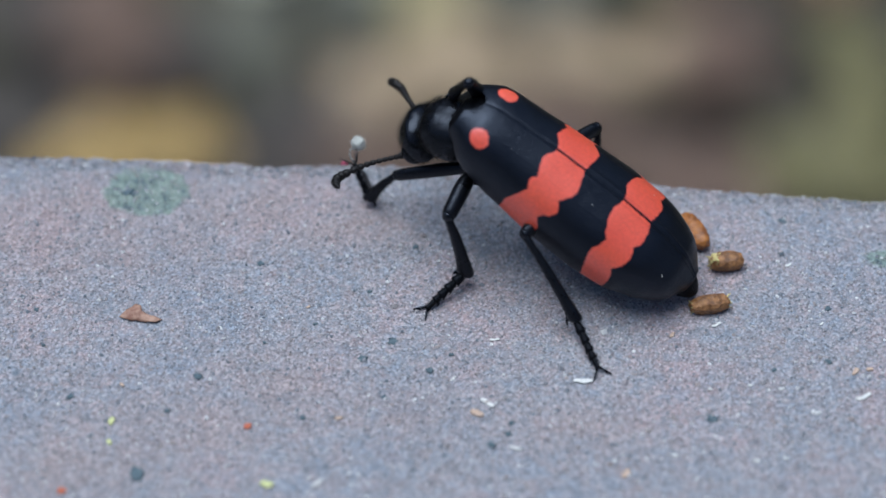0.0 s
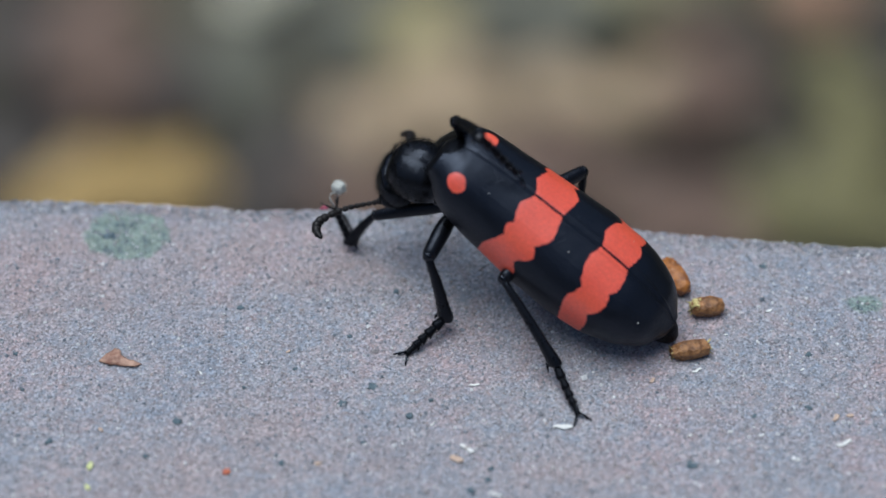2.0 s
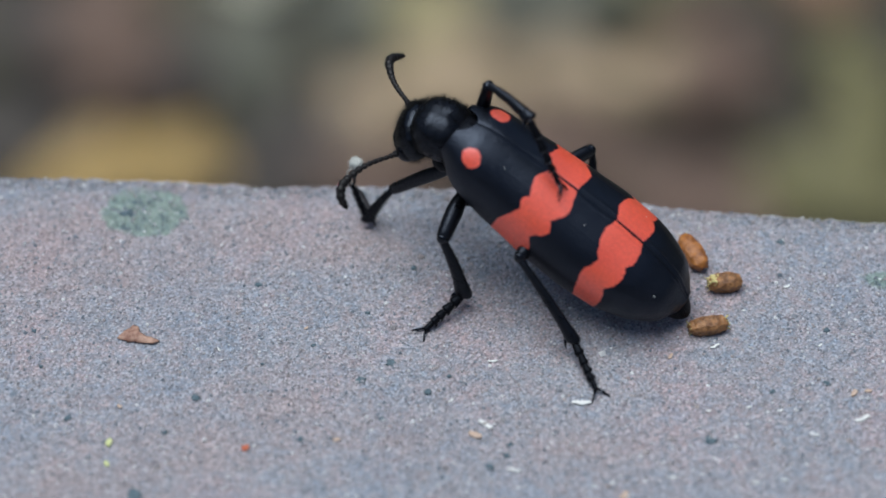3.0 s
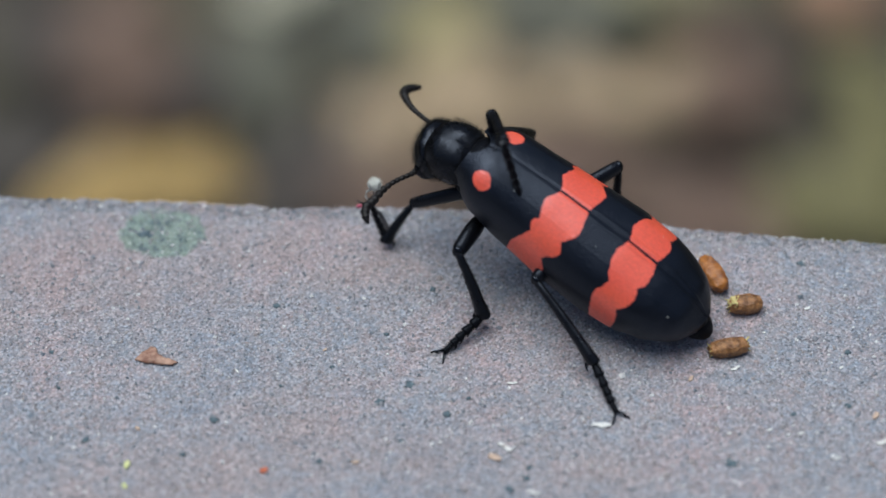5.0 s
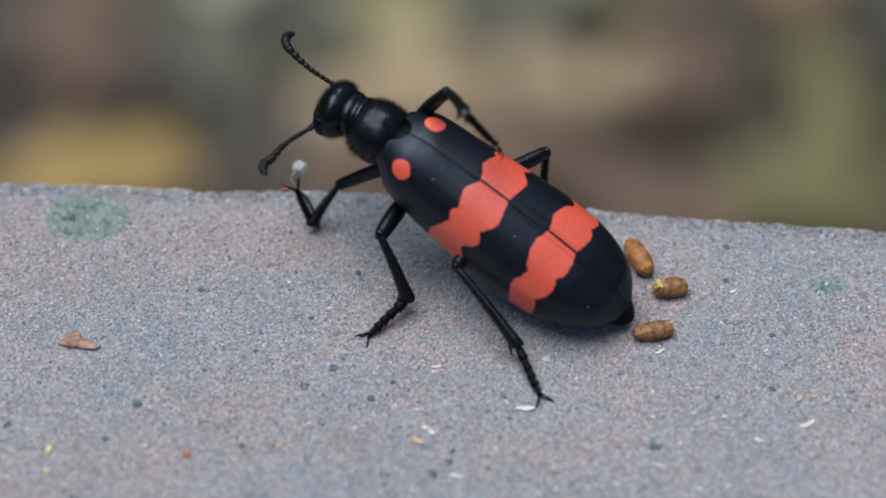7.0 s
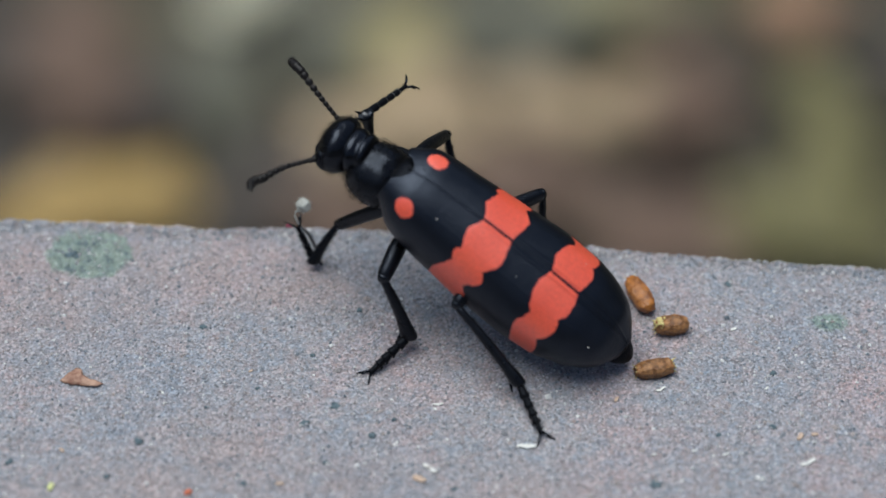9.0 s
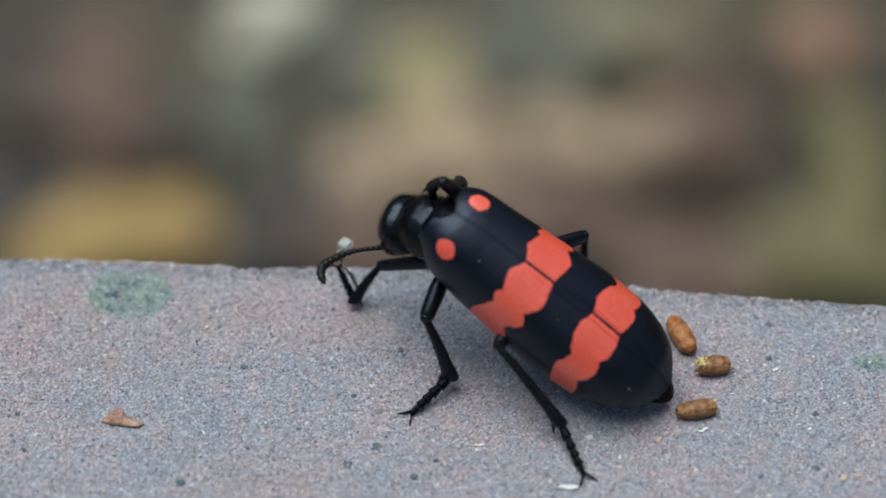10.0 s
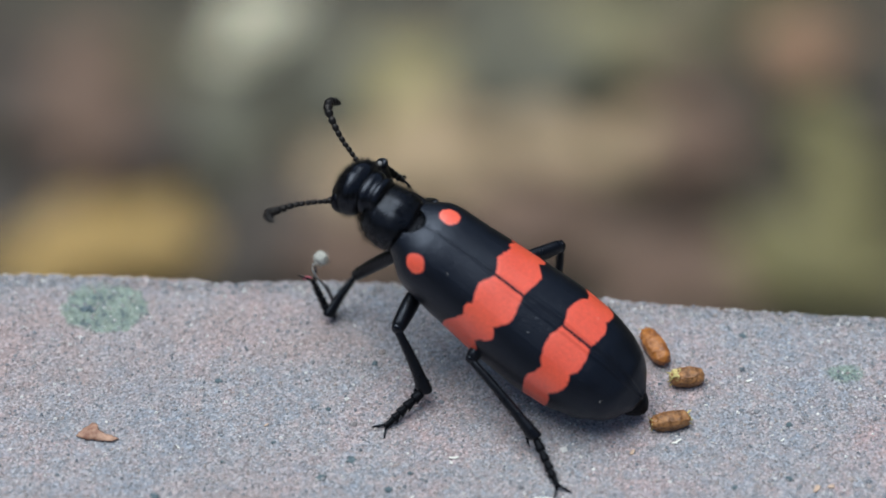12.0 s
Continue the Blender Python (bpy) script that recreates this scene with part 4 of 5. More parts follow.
def fluff_tuft(x, y, z):
    """A ball of tangled down on a stalk that the front foot holds."""
    rng = random.Random(11)
    root = tagged(new("plant_down"), "white tuft of plant down stuck to the beetle's front foot", "plant down")
    root.matrix_world = pose(x * MM, y * MM, z * MM)
    bm = bmesh.new()
    blob(bm, (0.06, 0, 0.02), (0.40, 0.36, 0.38), 0.35, 2.2, 3.0, 24, 16)
    for i in range(420):
        c = Vector((rng.gauss(0, 1), rng.gauss(0, 1), rng.gauss(0, 1))).normalized()
        hair(bm, Vector((0.06, 0, 0.02)) + c * 0.33, c + Vector((rng.uniform(-0.9, 0.9), rng.uniform(-0.9, 0.9), rng.uniform(-0.9, 0.9))), rng.uniform(0.12, 0.34), 0.012)
    part("down", bm, FLUFF, root)
    bm = bmesh.new()
    tube(bm, [(-0.1, 0, -0.35), (-0.45, 0.05, -0.6), (-0.5, 0.05, -1.0), (-0.3, 0.0, -1.6), (-0.1, 0.1, -2.0)], [0.05, 0.06, 0.055, 0.06, 0.03], 7)
    part("stalk", bm, FLUFF, root)
    bm = bmesh.new()
    tube(bm, [(-0.25, 0.0, -1.7), (0.35, -0.1, -2.5), (0.75, -0.3, -3.6), (0.7, -0.4, -4.3)], [0.05, 0.16, 0.2, 0.05], 8, 0.35)
    part("dry_sliver", bm, PALE_JOINT, root, "translucent greyish dry sliver")
    bm = bmesh.new()
    blob(bm, (-0.85, 0.45, -2.25), (0.24, 0.10, 0.15), 0.4, 3, 1, 12, 8)
    part("petal_scrap", bm, MAGENTA, root, "tiny magenta petal scrap")
    return root


down = fluff_tuft(-5.33, 4.75, 4.5)


# ---- movement ----
BODY = [
    (0, 2.64, 1.33, 11.70, -4.90, -28.60, 155.30), (0.5, 2.76, 1.43, 11.67, -3.80, -28.20, 155.10), (1, 2.73, 1.35, 11.74, -7.10, -28.80, 155.00),
    (1.5, 2.63, 1.41, 11.73, -7.80, -28.60, 154.20), (2, 2.54, 1.60, 11.51, -8.50, -27.80, 153.50), (2.5, 2.42, 1.29, 11.89, -7.20, -29.60, 155.20),
    (3, 2.28, 1.48, 11.67, -3.60, -28.20, 154.70), (3.5, 2.27, 1.80, 11.39, -5.40, -27.40, 153.10), (3.7, 2.27, 1.80, 11.39, -5.40, -27.40, 153.10),
    (5.3, 1.77, 2.78, 10.23, -7.60, -21.90, 150.40), (5.5, 1.77, 2.78, 10.23, -7.60, -21.90, 150.40), (6, 1.60, 3.01, 9.89, -9.60, -20.60, 149.30),
    (6.5, 1.47, 2.72, 9.98, -12.40, -21.40, 150.20), (7, 1.58, 2.11, 10.51, -13.60, -23.80, 151.30), (7.2, 1.62, 1.90, 10.71, -15.50, -24.50, 152.30),
    (8.8, 1.58, 1.43, 11.22, -12.40, -25.80, 153.00), (9, 1.68, 0.97, 11.64, -14.80, -27.40, 153.60), (9.5, 1.79, 0.64, 11.97, -15.70, -29.10, 154.70),
    (10, 1.65, 0.69, 11.85, -17.40, -28.60, 154.50), (10.5, 1.57, 1.14, 11.43, -17.10, -27.10, 153.00), (11, 1.37, 1.40, 11.25, -16.70, -26.30, 152.60),
    (11.5, 1.35, 1.57, 11.01, -15.70, -24.30, 151.60), (12, 1.45, 1.25, 11.20, -18.40, -26.00, 152.50),
]

HEAD = [
    (0, 1.54, 0.31, -6.51, 0.00, 62.00, 11.67), (0.5, 2.11, 0.34, -6.55, 0.00, 60.00, 11.08), (1, 1.30, 0.48, -7.19, 0.00, 66.00, 11.96),
    (1.5, 1.54, 0.50, -7.20, 0.00, 66.00, 17.89), (2, 1.63, 0.56, -7.18, 0.00, 64.00, 15.30), (2.5, 1.50, 0.32, -6.22, 0.00, 58.00, 11.46),
    (3, 2.43, 0.12, -4.65, -12.00, 42.00, 11.82), (3.5, 4.53, 0.21, -4.57, 14.00, 36.00, 10.82), (3.7, 1.97, 0.22, -5.43, -4.00, 50.00, 11.60),
    (5.3, 2.75, -0.01, -4.41, -12.00, 46.00, 7.31), (5.5, 2.75, -0.01, -4.41, -12.00, 46.00, 7.31), (6, 3.15, -0.21, -3.50, -14.00, 40.00, 2.86),
    (6.5, 3.74, -0.35, -2.96, -14.00, 36.00, 2.40), (7, 4.42, 0.10, -3.71, 10.00, 30.00, 8.67), (7.2, 5.01, 0.06, -3.60, 12.00, 30.00, 7.17),
    (8.8, 3.77, -0.38, -2.62, 10.00, 32.00, 1.67), (9, 4.22, 0.05, -3.71, 14.00, 32.00, 6.45), (9.5, 3.11, 0.03, -4.15, 10.00, 40.00, 8.60),
    (10, 1.55, 0.38, -6.18, 0.00, 62.00, 12.11), (10.5, 2.38, 0.33, -5.37, -8.00, 50.00, 14.53), (11, 2.73, -0.18, -3.59, -14.00, 38.00, 1.02),
    (11.5, 3.00, -0.61, -2.54, -12.00, 36.00, -2.89), (12, 4.56, -0.32, -3.00, 14.00, 32.00, 5.29),
]

PRONOTUM = [
    (0, 0.50, 0.18, -4.51, 21.90, 7.00), (0.5, 0.80, 0.20, -4.58, 21.00, 6.65), (1, 0.97, 0.43, -5.49, 23.70, 7.17),
    (1.5, 1.11, 0.34, -5.13, 23.70, 10.74), (2, 1.10, 0.42, -5.26, 22.80, 9.18), (2.5, 0.71, 0.22, -4.50, 20.10, 6.88),
    (3, 1.36, -0.02, -3.10, 12.90, 7.09), (3.5, 1.94, -0.04, -2.85, 10.20, 6.49), (3.7, 1.03, 0.10, -3.80, 16.50, 7.00),
    (5.3, 1.60, 0.02, -3.38, 14.70, 4.39), (5.5, 1.60, 0.02, -3.38, 14.70, 4.39), (6, 1.69, 0.06, -3.32, 12.00, 1.71),
    (6.5, 1.83, 0.02, -3.09, 10.20, 1.44), (7, 1.65, 0.03, -2.93, 7.50, 5.20), (7.2, 1.97, 0.14, -3.19, 7.50, 4.30),
    (8.8, 1.88, 0.05, -3.04, 8.40, 1.00), (9, 1.41, 0.20, -3.41, 8.40, 3.87), (9.5, 1.22, -0.01, -3.11, 12.00, 5.16),
    (10, 0.32, 0.20, -4.27, 21.90, 7.27), (10.5, 1.14, 0.04, -3.54, 16.50, 8.72), (11, 1.20, 0.20, -3.53, 11.10, 0.61),
    (11.5, 1.48, -0.01, -3.00, 10.20, -1.73), (12, 1.80, -0.06, -2.78, 8.40, 3.18),
]

ANTENNA_R = [
    (0, 0.69, -0.72, -0.06, 0.84, -0.54, -0.05), (0.5, 0.76, -0.65, 0.07, 0.75, -0.67, 0.01), (1, 0.65, -0.74, -0.17, 0.77, -0.59, -0.24),
    (1.5, 0.48, -0.72, -0.49, 0.80, -0.60, -0.02), (2, 0.47, -0.77, -0.43, 0.87, -0.45, -0.18), (2.5, 0.54, -0.76, -0.37, 0.33, -0.78, -0.54),
    (3, 0.60, -0.79, -0.13, -0.25, -0.74, -0.62), (3.5, 0.53, 0.14, 0.84, 0.92, -0.37, 0.15), (3.7, 0.62, -0.63, -0.47, 0.67, -0.60, -0.44),
    (5.3, 0.83, -0.55, 0.06, -0.23, -0.69, -0.68), (5.5, 0.64, -0.77, -0.06, -0.38, -0.62, -0.69), (6, 0.66, -0.61, 0.43, -0.21, -0.70, -0.68),
    (6.5, 0.77, -0.60, 0.23, -0.15, -0.75, -0.65), (7, 0.80, -0.05, 0.59, 0.29, -0.93, -0.23), (7.2, 0.91, -0.17, 0.38, 0.16, -0.90, -0.40),
    (8.8, 0.85, -0.40, 0.34, 0.15, -0.92, -0.36), (9, 0.73, -0.19, 0.66, 0.83, -0.53, -0.15), (9.5, 0.75, -0.63, -0.19, 0.86, -0.49, 0.12),
    (10, 0.81, -0.32, -0.49, 0.57, -0.65, -0.51), (10.5, 0.76, -0.58, -0.28, -0.11, -0.50, -0.86), (11, 0.82, -0.56, 0.09, -0.13, -0.86, -0.50),
    (11.5, 0.76, -0.57, 0.32, -0.15, -0.75, -0.65), (12, 0.65, -0.28, 0.70, 0.09, -0.86, -0.50),
]

ANTENNA_L = [
    (0, 0.74, 0.54, 0.39, -0.38, 0.88, 0.28), (0.5, 0.75, 0.58, 0.32, -0.01, 0.98, -0.17), (1, 0.42, 0.65, 0.63, -0.21, 0.98, 0.00),
    (1.5, 0.43, 0.65, 0.63, -0.36, 0.93, 0.12), (2, 0.68, 0.54, 0.49, -0.42, 0.91, -0.00), (2.5, 0.42, 0.75, 0.51, -0.59, 0.78, -0.21),
    (3, 0.58, 0.72, 0.38, -0.14, 0.88, -0.46), (3.5, 0.28, 0.96, 0.10, 0.00, 1.00, -0.07), (3.7, 0.30, 0.72, 0.63, 0.18, 0.88, -0.44),
    (5.3, 0.17, 0.86, 0.49, -0.27, 0.96, 0.10), (5.5, 0.13, 0.84, 0.53, 0.02, 0.91, -0.41), (6, -0.02, 0.79, 0.61, -0.42, 0.89, -0.20),
    (6.5, -0.02, 0.77, 0.63, -0.76, 0.60, 0.25), (7, 0.23, 0.97, 0.11, -0.39, 0.89, 0.24), (7.2, 0.10, 0.99, 0.11, -0.18, 0.97, 0.16),
    (8.8, 0.54, 0.84, 0.06, -0.43, 0.81, 0.39), (9, 0.42, 0.89, 0.19, -0.18, 0.92, 0.34), (9.5, 0.82, 0.50, 0.27, -0.24, 0.96, 0.17),
    (10, 0.25, 0.68, 0.69, -0.39, 0.92, 0.00), (10.5, 0.29, 0.60, 0.74, -0.62, 0.72, 0.31), (11, 0.01, 0.69, 0.73, -0.76, 0.61, 0.21),
    (11.5, 0.16, 0.69, 0.70, -0.69, 0.51, 0.51), (12, 0.46, 0.83, 0.33, -0.55, 0.73, 0.41),
]

RIGHT_MIDDLE = [
    (0.0, 0.8, -3.2, -7.2, -2.2, -3.8, -8.7, -5.2, -3.6, -9.3), (0.5, 0.8, -3.2, -7.2, -2.2, -3.8, -8.7, -5.2, -3.6, -9.3), (1.0, 0.8, -3.2, -7.2, -2.2, -3.8, -8.7, -5.2, -3.6, -9.3),
    (1.5, 0.8, -3.2, -7.2, -2.2, -3.8, -8.7, -5.2, -3.6, -9.3), (2.0, 0.8, -3.2, -7.2, -2.2, -3.8, -8.7, -5.2, -3.6, -9.3), (2.5, 0.8, -3.2, -7.2, -2.2, -3.8, -8.7, -5.2, -3.6, -9.3),
    (3.0, 0.8, -3.2, -7.2, -2.2, -3.8, -8.7, -5.2, -3.6, -9.3), (3.5, 0.8, -5.4, -6.3, -0.4, -2.0, -8.4, -1.7, 0.2, -12.0), (5.5, -1.8, -5.6, -5.5, -4.3, -2.8, -7.4, -6.4, -3.2, -9.2),
    (6.0, 1.2, -1.5, 1.9, -1.8, 0.7, 3.9, -5.0, 1.3, 0.4), (6.5, -0.7, -2.6, 2.0, -3.4, -0.4, 4.4, -6.6, -0.4, 0.5), (7.0, -0.4, -2.4, 2.1, -2.0, -0.4, 5.4, -6.0, -2.4, -0.3),
    (7.2, -0.6, -2.2, 2.0, -1.9, -0.4, 5.6, -6.0, -1.2, 3.8), (8.8, 1.4, -1.2, 1.8, -0.7, 0.5, 5.0, -4.1, -1.9, 3.1), (9.0, -0.7, -5.8, -5.9, -3.7, -3.5, -7.9, -7.5, -3.2, -10.6),
    (9.5, 0.1, -5.3, -6.4, -3.3, -3.4, -8.1, -7.8, -3.2, -10.9), (10.0, 0.3, -4.5, -7.0, -3.3, -2.9, -8.3, -7.7, -2.9, -10.9), (10.5, -0.5, -5.5, -6.2, -3.6, -3.2, -7.9, -7.4, -2.8, -10.6),
    (11.0, -2.2, -2.8, 1.4, -4.1, -3.6, -2.4, -5.2, -3.7, -6.5), (11.5, -0.9, -2.3, 2.0, -3.5, -0.6, 4.7, -6.3, -0.2, 0.5), (12.0, 0.8, -3.2, -7.2, -2.2, -3.8, -8.7, -5.2, -3.6, -9.3),
]

RIGHT_FRONT = [
    (0, 1.6, 0.3, 0.6, 1.6, -0.9, -2.8, -0.4, -0.3, -6.2), (0.5, 0.5, -4.7, -0.7, -1.1, -3.8, 2.4, -4.0, -6.7, 1.1), (1, 2.1, 0.6, 0.3, 0.8, 1.8, 3.4, -3.6, -2.5, -0.8),
    (1.5, 1.8, 0.3, 0.5, 0.5, 1.6, 3.6, -4.0, -1.3, 0.2), (2, 1.4, -0.3, 0.8, -0.1, 1.3, 3.7, -4.3, -0.1, 0.5), (2.5, 1.1, -0.6, 0.9, -0.3, 1.3, 3.6, -4.8, 0.6, 0.5),
    (3, 0.8, -1.7, 1.0, -2.2, -0.4, 2.4, -6.3, 0.9, 0.5), (3.5, 3.8, -2.2, -6.2, 4.4, -1.0, -2.9, 2.4, 1.7, -2.8), (3.7, 3.1, -2.4, -6.8, 2.9, -1.1, -3.5, 0.5, 1.6, -3.4), (5.3, 0.7, -0.9, 1.0, -0.8, 1.3, 3.4, -3.5, 1.6, 0.2),
    (5.5, 0.7, -0.9, 1.0, -0.8, 1.3, 3.4, -3.5, 1.6, 0.2), (6, 1.8, -2.1, -6.6, 1.8, -1.3, -5.3, 2.6, -1.4, -6.7), (6.5, 1.8, -2.1, -6.6, 2.3, -1.3, -4.8, 3.1, -1.4, -6.2),
    (7, 1.8, -2.1, -6.6, 3.0, -1.3, -5.5, 3.8, -1.4, -6.9), (7.2, 1.8, -2.1, -6.6, 3.6, -1.3, -5.4, 4.4, -1.4, -6.8), (8.8, 1.8, -2.1, -6.6, 2.4, -1.3, -4.4, 3.2, -1.4, -5.8),
    (9, 2.7, -2.5, -7.1, 4.1, -2.6, -3.8, 3.1, -6.5, -5.3), (9.5, 4.1, -2.7, -5.7, 2.8, -1.5, -2.5, 0.8, 0.8, -1.8), (10, 1.7, -0.5, 0.8, 1.7, -1.3, -2.7, -0.4, -0.6, -6.1),
    (10.5, 0.9, -1.3, 1.0, 1.3, -1.6, -2.6, -0.7, -0.9, -6.0), (11, 0.5, -1.6, 1.0, -0.4, 0.0, 4.1, -2.3, -0.1, 0.4), (11.5, 1.8, -2.1, -6.6, 1.6, -1.3, -4.3, 2.4, -1.4, -5.7),
    (12, 2.9, -2.9, -6.8, 4.3, -2.6, -3.5, 2.5, -4.0, -7.1),
]

LEFT_KNEE = [
    (0, -2.96, 3.40, 3.03), (0.5, -3.01, 3.45, 3.07), (1, -3.06, 3.51, 3.10), (1.5, -3.11, 3.56, 3.14), (2, -3.08, 3.69, 3.13),
    (2.5, -3.05, 3.81, 3.11), (3, -3.03, 3.95, 3.09), (3.5, -3.02, 4.10, 3.06), (3.7, -3.02, 4.10, 3.06), (5.3, -2.94, 4.85, 2.77),
    (5.5, -2.94, 4.85, 2.77), (6, -2.92, 5.17, 2.57), (6.5, -2.93, 5.53, 2.26), (7, -2.94, 5.32, 2.46), (7.2, -2.95, 5.19, 2.57),
    (8.8, -3.06, 4.60, 2.97), (9, -3.08, 4.57, 2.99), (9.5, -3.11, 4.47, 3.05), (10, -2.99, 4.56, 2.93), (10.5, -2.96, 4.74, 2.84),
    (11, -2.92, 5.08, 2.63), (11.5, -2.92, 5.55, 2.23), (12, -2.93, 5.55, 2.24),
]

# feet that stay planted: ankle and toe in the world, bend of the knee, mm
PLANTED = {
    "left_middle": ((1.36, -3.0, 1.22), (-1.11, -5.17, 0.17), (0.97, 1.13, 0.7)),
    "left_hind": ((7.93, -6.8, 1.28), (9.28, -9.84, 0.14), (0.43, 2.23, -0.3)),
    "right_hind": ((9.6, 4.3, 0.6), (12.0, 4.6, 0.1), (1.11, -0.48, 1.53)),
}
FRONT_ANKLE, FRONT_TOE = Vector((-4.6, 3.75, 0.6)), Vector((-5.5, 4.65, 2.5))
FAR_HIP = {"right_middle": Vector((0.2, -2.3, -2.7)), "right_front": Vector((-0.3, -2.2, -3.3))}  # where the far femora leave the body
FRONT_HIP = Vector((-1.4, 0.5, -2.7))  # in the prothorax, which carries it


def aim(at, to, ref):
    """A pose at a point whose x axis points to another, with z towards ref."""
    x = (to - at).normalized()
    z = (ref - x * ref.dot(x)).normalized()
    y = z.cross(x)
    m = Matrix((x, y, z)).transposed().to_4x4()
    m.translation = at * MM
    return m


def bend(hip, ankle, a, b, pole):
    """The knee of a two-part leg."""
    v = ankle - hip
    d = min(v.length, a + b - 0.01)
    u = v.normalized()
    x = (a * a - b * b + d * d) / (2 * d)
    p = (pole - u * pole.dot(u)).normalized()
    return hip + u * x + p * math.sqrt(max(a * a - x * x, 0.0))


def steady(rows):
    """Adds a row half way wherever a part turns far between two rows."""
    out = [rows[0]]
    for t, m in rows[1:]:
        t0, m0 = out[-1]
        q0, q1 = m0.to_quaternion(), m.to_quaternion()
        angle = q0.rotation_difference(q1).angle
        angle = min(angle, 2 * math.pi - angle)
        n = int(angle // radians(60)) + 1
        for k in range(1, n):
            u = k / n
            step = q0.slerp(q1, u).to_matrix().to_4x4()
            step.translation = m0.translation.lerp(m.translation, u)
            out.append((t0 + (t - t0) * u, step))
        out.append((t, m))
    return out


def dense(table):
    """Joints every tenth of a second, eased from row to row, so that the leg stays in one piece."""
    out = []
    for a, b in zip(table, table[1:]):
        n = max(1, round((b[0] - a[0]) / 0.1))
        for k in range(n):
            u = k / n
            e = u * u * (3 - 2 * u)
            out.append((a[0] + (b[0] - a[0]) * u, *(p + (q - p) * e for p, q in zip(a[1:], b[1:]))))
    return out + [table[-1]]


def motions():
    spine = [(t, pose(x * MM, y * MM, z * MM, rx, ry, rz)) for t, x, y, z, rx, ry, rz in BODY]
    walk(beetle, spine)
    walk(pronotum, [(t, pose(x * MM, y * MM, z * MM, 0, pitch, yaw)) for t, x, y, z, pitch, yaw in PRONOTUM])
    walk(beetle_head, [(t, pose(x * MM, y * MM, z * MM, roll, pitch, yaw)) for t, x, y, z, roll, pitch, yaw in HEAD])
    for side, rows, y, hook in (("right", ANTENNA_R, -1.45, Vector((-0.6, -0.5, -0.5))), ("left", ANTENNA_L, 1.45, Vector((-0.7, 0.1, -0.7)))):
        root = Vector((0.62, y, 0.05))
        stem, club = antennae[side]
        keys = [[], []]
        for t, a, b, c, d, e, f in dense(rows):
            way, end = Vector((a, b, c)).normalized(), Vector((d, e, f)).normalized()
            tip = root + way * STEM
            keys[0].append((t, aim(root, tip, end + hook * 0.3)))
            keys[1].append((t, aim(tip, tip + end, way - hook * 0.3)))
        walk(stem, steady(keys[0]))
        walk(club, steady(keys[1]))
    for name, (ankle, toe, pole) in PLANTED.items():
        hip, (a, b, c), r = Vector(HIPS[name][0]), HIPS[name][1], HIPS[name][2]
        rows = [[], [], []]
        for t, m in spine:
            inv = m.inverted()
            foot, tip = (inv @ (Vector(p) * MM) / MM for p in (ankle, toe))
            knee = bend(hip, foot, a, b, Vector(pole))
            up = inv.to_3x3() @ Vector((0, 0, 1))
            heel = knee + (foot - knee).normalized() * b
            rows[0].append((t, aim(hip, knee, up)))
            rows[1].append((t, aim(knee, foot, up)))
            rows[2].append((t, aim(heel, tip, up)))
        for ob, keys in zip(legs[name], rows):
            walk(ob, steady(keys))
    # the left front foot holds its place while the prothorax swings over it
    chest = {t: pose(x, y, z, 0, pitch, yaw) for t, x, y, z, pitch, yaw in PRONOTUM}
    rows = [[], [], []]
    for (t, m), (_, *knee) in zip(spine, LEFT_KNEE):
        inv = m.inverted()
        up = inv.to_3x3() @ Vector((0, 0, 1))
        knee, foot, tip = (inv @ (Vector(p) * MM) / MM for p in (knee, FRONT_ANKLE, FRONT_TOE))
        hip = knee + (chest[t] @ FRONT_HIP - knee).normalized() * HIPS["left_front"][1][0]
        rows[0].append((t, aim(hip, knee, up)))
        rows[1].append((t, aim(knee, foot, up)))
        rows[2].append((t, aim(foot, tip, up)))
    for ob, keys in zip(legs["left_front"], rows):
        walk(ob, steady(keys))
    # the right front leg is flung out at half a second and drawn back quickly
    front = RIGHT_FRONT[:1] + [(0.3, *RIGHT_FRONT[0][1:])] + RIGHT_FRONT[1:2] + [(0.7, *RIGHT_FRONT[2][1:])] + RIGHT_FRONT[2:]
    for name, table in (("right_middle", RIGHT_MIDDLE), ("right_front", front)):
        hip, (a, b, c), r = Vector(HIPS[name][0]), HIPS[name][1], HIPS[name][2]
        rows = [[], [], []]
        for t, *p in dense(table):
            knee, ankle, toe = Vector(p[:3]), Vector(p[3:6]), Vector(p[6:])
            knee = hip + (knee - hip).normalized() * a
            flung = min(1.0, max(0.0, (-knee.y - 2.9) / 1.6)) if name == "right_front" else 0.0
            coxa = knee + (FAR_HIP[name].lerp(hip, flung) - knee).normalized() * a
            heel = knee + (ankle - knee).normalized() * b
            out = Vector((0, -0.4, 1))
            rows[0].append((t, aim(coxa, knee, out)))
            rows[1].append((t, aim(knee, heel, out)))
            rows[2].append((t, aim(heel, toe, out)))
        for ob, keys in zip(legs[name], rows):
            walk(ob, steady(keys))
    walk(down, [(0.0, pose(-5.33 * MM, 4.75 * MM, 4.5 * MM)), (6.5, pose(-5.36 * MM, 4.8 * MM, 4.5 * MM, 0, 0, 8)), (9.5, pose(-5.2 * MM, 4.82 * MM, 4.5 * MM)), (12.0, pose(-5.08 * MM, 4.86 * MM, 4.5 * MM))])


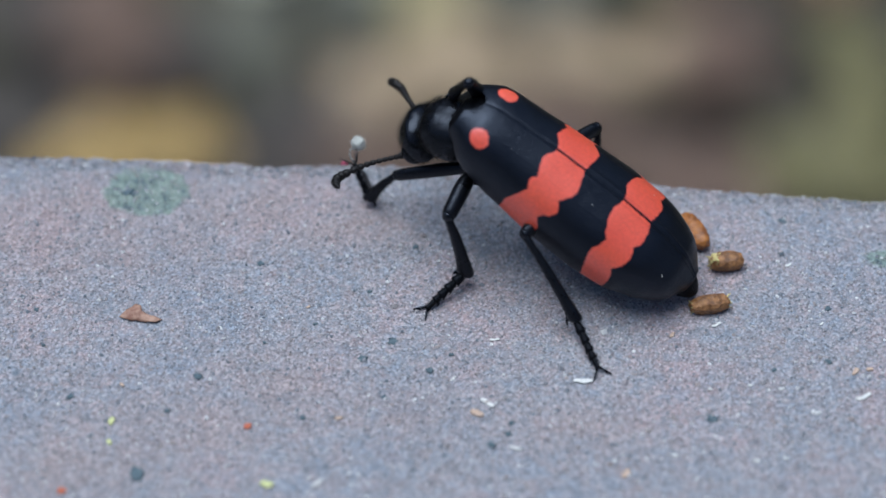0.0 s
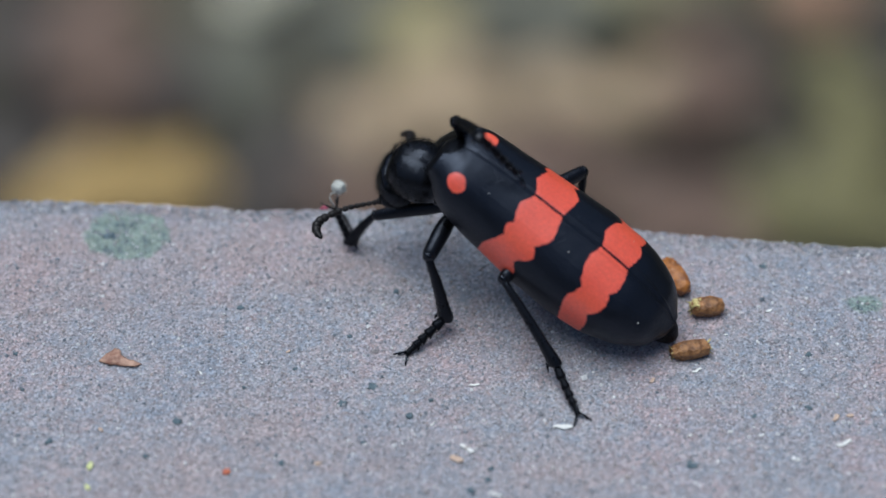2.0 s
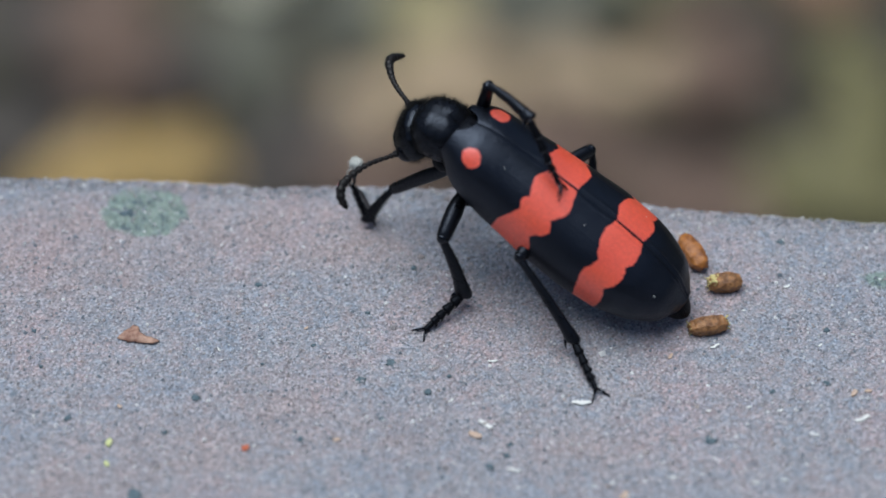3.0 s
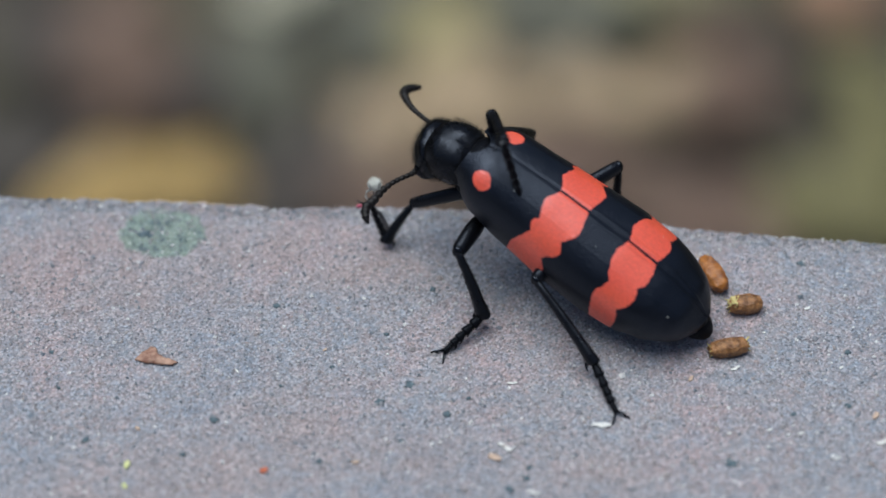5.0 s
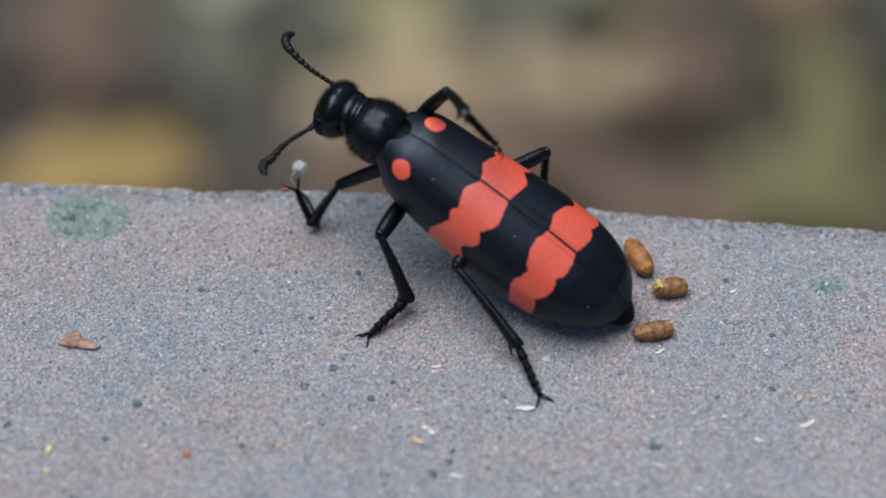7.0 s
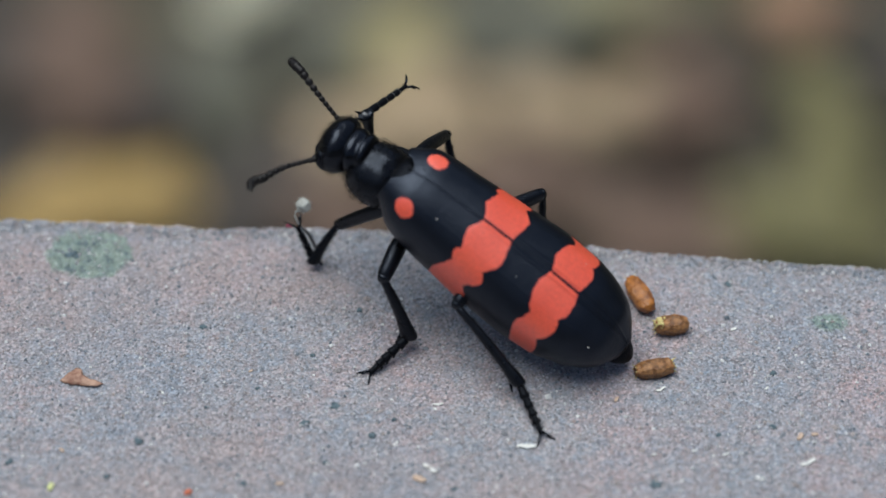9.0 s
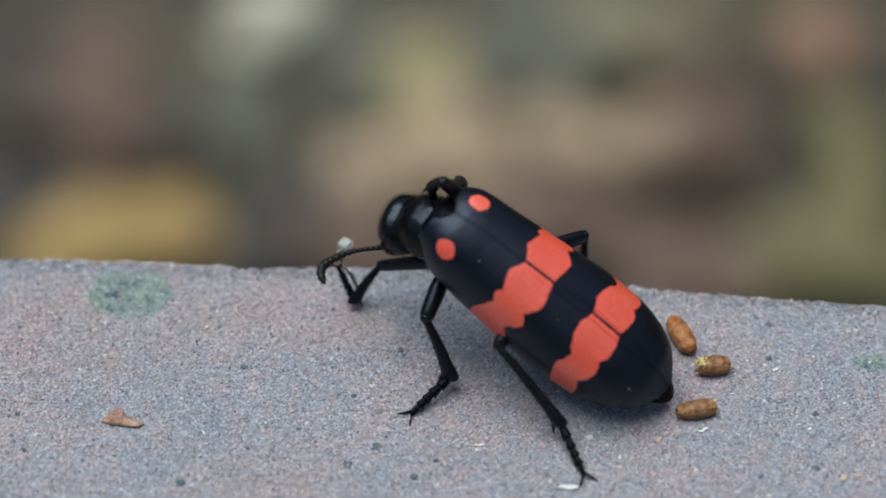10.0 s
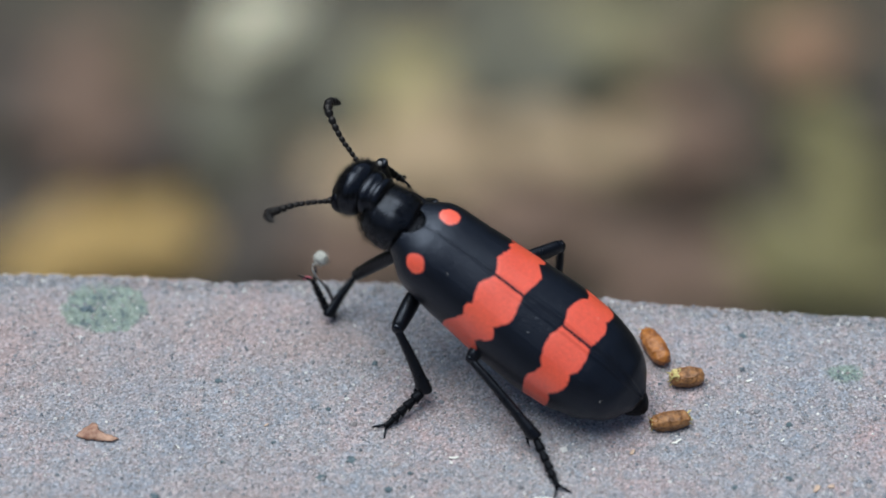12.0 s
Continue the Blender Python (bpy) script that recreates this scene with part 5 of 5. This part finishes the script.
# ---- mineral specks and loose sand of the ledge ----
def build_specks():
    rng = random.Random(3)
    for x, y, d in ((-3, -7.5, .63), (-4.8, -8.8, .6), (-4.5, -3.5, .32), (-14.6, -10.2, .56), (-22, -11.7, .42), (-.8, -9.7, .49), (-17.6, -17.4, .98), (4, -13.7, .35), (3.8, -14.5, .42), (2.8, -15.3, .49), (15.8, -13.3, .7), (-8.2, -13.3, .39), (-16.2, -12.8, .35),
                    (-11.3, -1.2, .46), (21.3, 2.4, .56), (-24, -7.8, .28), (-24.7, -5, .32), (-10.7, -7.6, .25), (-7.7, -6.1, .28), (.5, -8.5, .28), (-1.7, .2, .42), (23.4, -4.9, .42), (19.7, -9.7, .35), (23, -9, .42), (-3.5, -11.8, .35), (-20.5, -14.6, .28), (-20.0, 4.85, .75), (-19.5, 4.7, .4), (-18.6, 5.8, .3)):
        bm = bmesh.new()
        blob(bm, (0, 0, 0), (d * 0.5, d * 0.42, 0.07), 0.9, 2.2, rng.uniform(0, 50), 14, 8)
        ob = part("speck", bm, SPECK, ledge, "dark teal mineral speck")
        ob.matrix_world = pose(x * MM, y * MM, (ledge_height(x, y) + 0.0) * MM, 0, 0, rng.uniform(0, 180))


def build_grit():
    rng = random.Random(8)
    verts, faces = [], []
    tri = [(0, 1, 2), (0, 2, 3), (0, 3, 4), (0, 4, 1), (5, 2, 1), (5, 3, 2), (5, 4, 3), (5, 1, 4)]
    ex, ey = [e[0] for e in EDGE], [e[1] for e in EDGE]
    for i in range(27700):
        x = rng.uniform(-33, 33)
        crumb = i >= 27200
        if crumb:
            x = 33 - 45 * rng.random() ** 1.5
        rim = 26000 <= i < 27200
        y = float(np.interp(x, ex, ey)) + (rng.uniform(-0.9, 0.05) if rim else 0.1 - 27 * rng.random() ** 1.15)
        r = (0.06 + 0.13 * rng.random() ** 3) if rim else 0.08 + 0.16 * rng.random() ** 3 if crumb else 0.036 + 0.11 * rng.random() ** 5
        z = ledge_height(x, y) - (0.03 if rim else 0.0)
        k, a = len(verts), rng.uniform(0, 1.57)
        for dx, dy, dz in ((0, 0, 0.8), (1, 0, 0), (0, 1, 0), (-1, 0, 0), (0, -1, 0), (0, 0, -0.8)):
            px, py = dx * math.cos(a) - dy * math.sin(a), dx * math.sin(a) + dy * math.cos(a)
            q = r * rng.uniform(0.7, 1.3)
            verts.append(((x + px * q) * MM, (y + py * q) * MM, (z + r * 0.25 + dz * q) * MM))
        faces += [tuple(k + v for v in f) for f in tri]
    me = bpy.data.meshes.new("sand_grains")
    me.from_pydata(verts, [], faces)
    me.materials.append(GRIT)
    ob = new("sand_grains", me)
    ob.parent = ledge
    return tagged(ob, "loose pale and dark sand grains", kind="stuff")


build_specks()
build_grit()
motions()
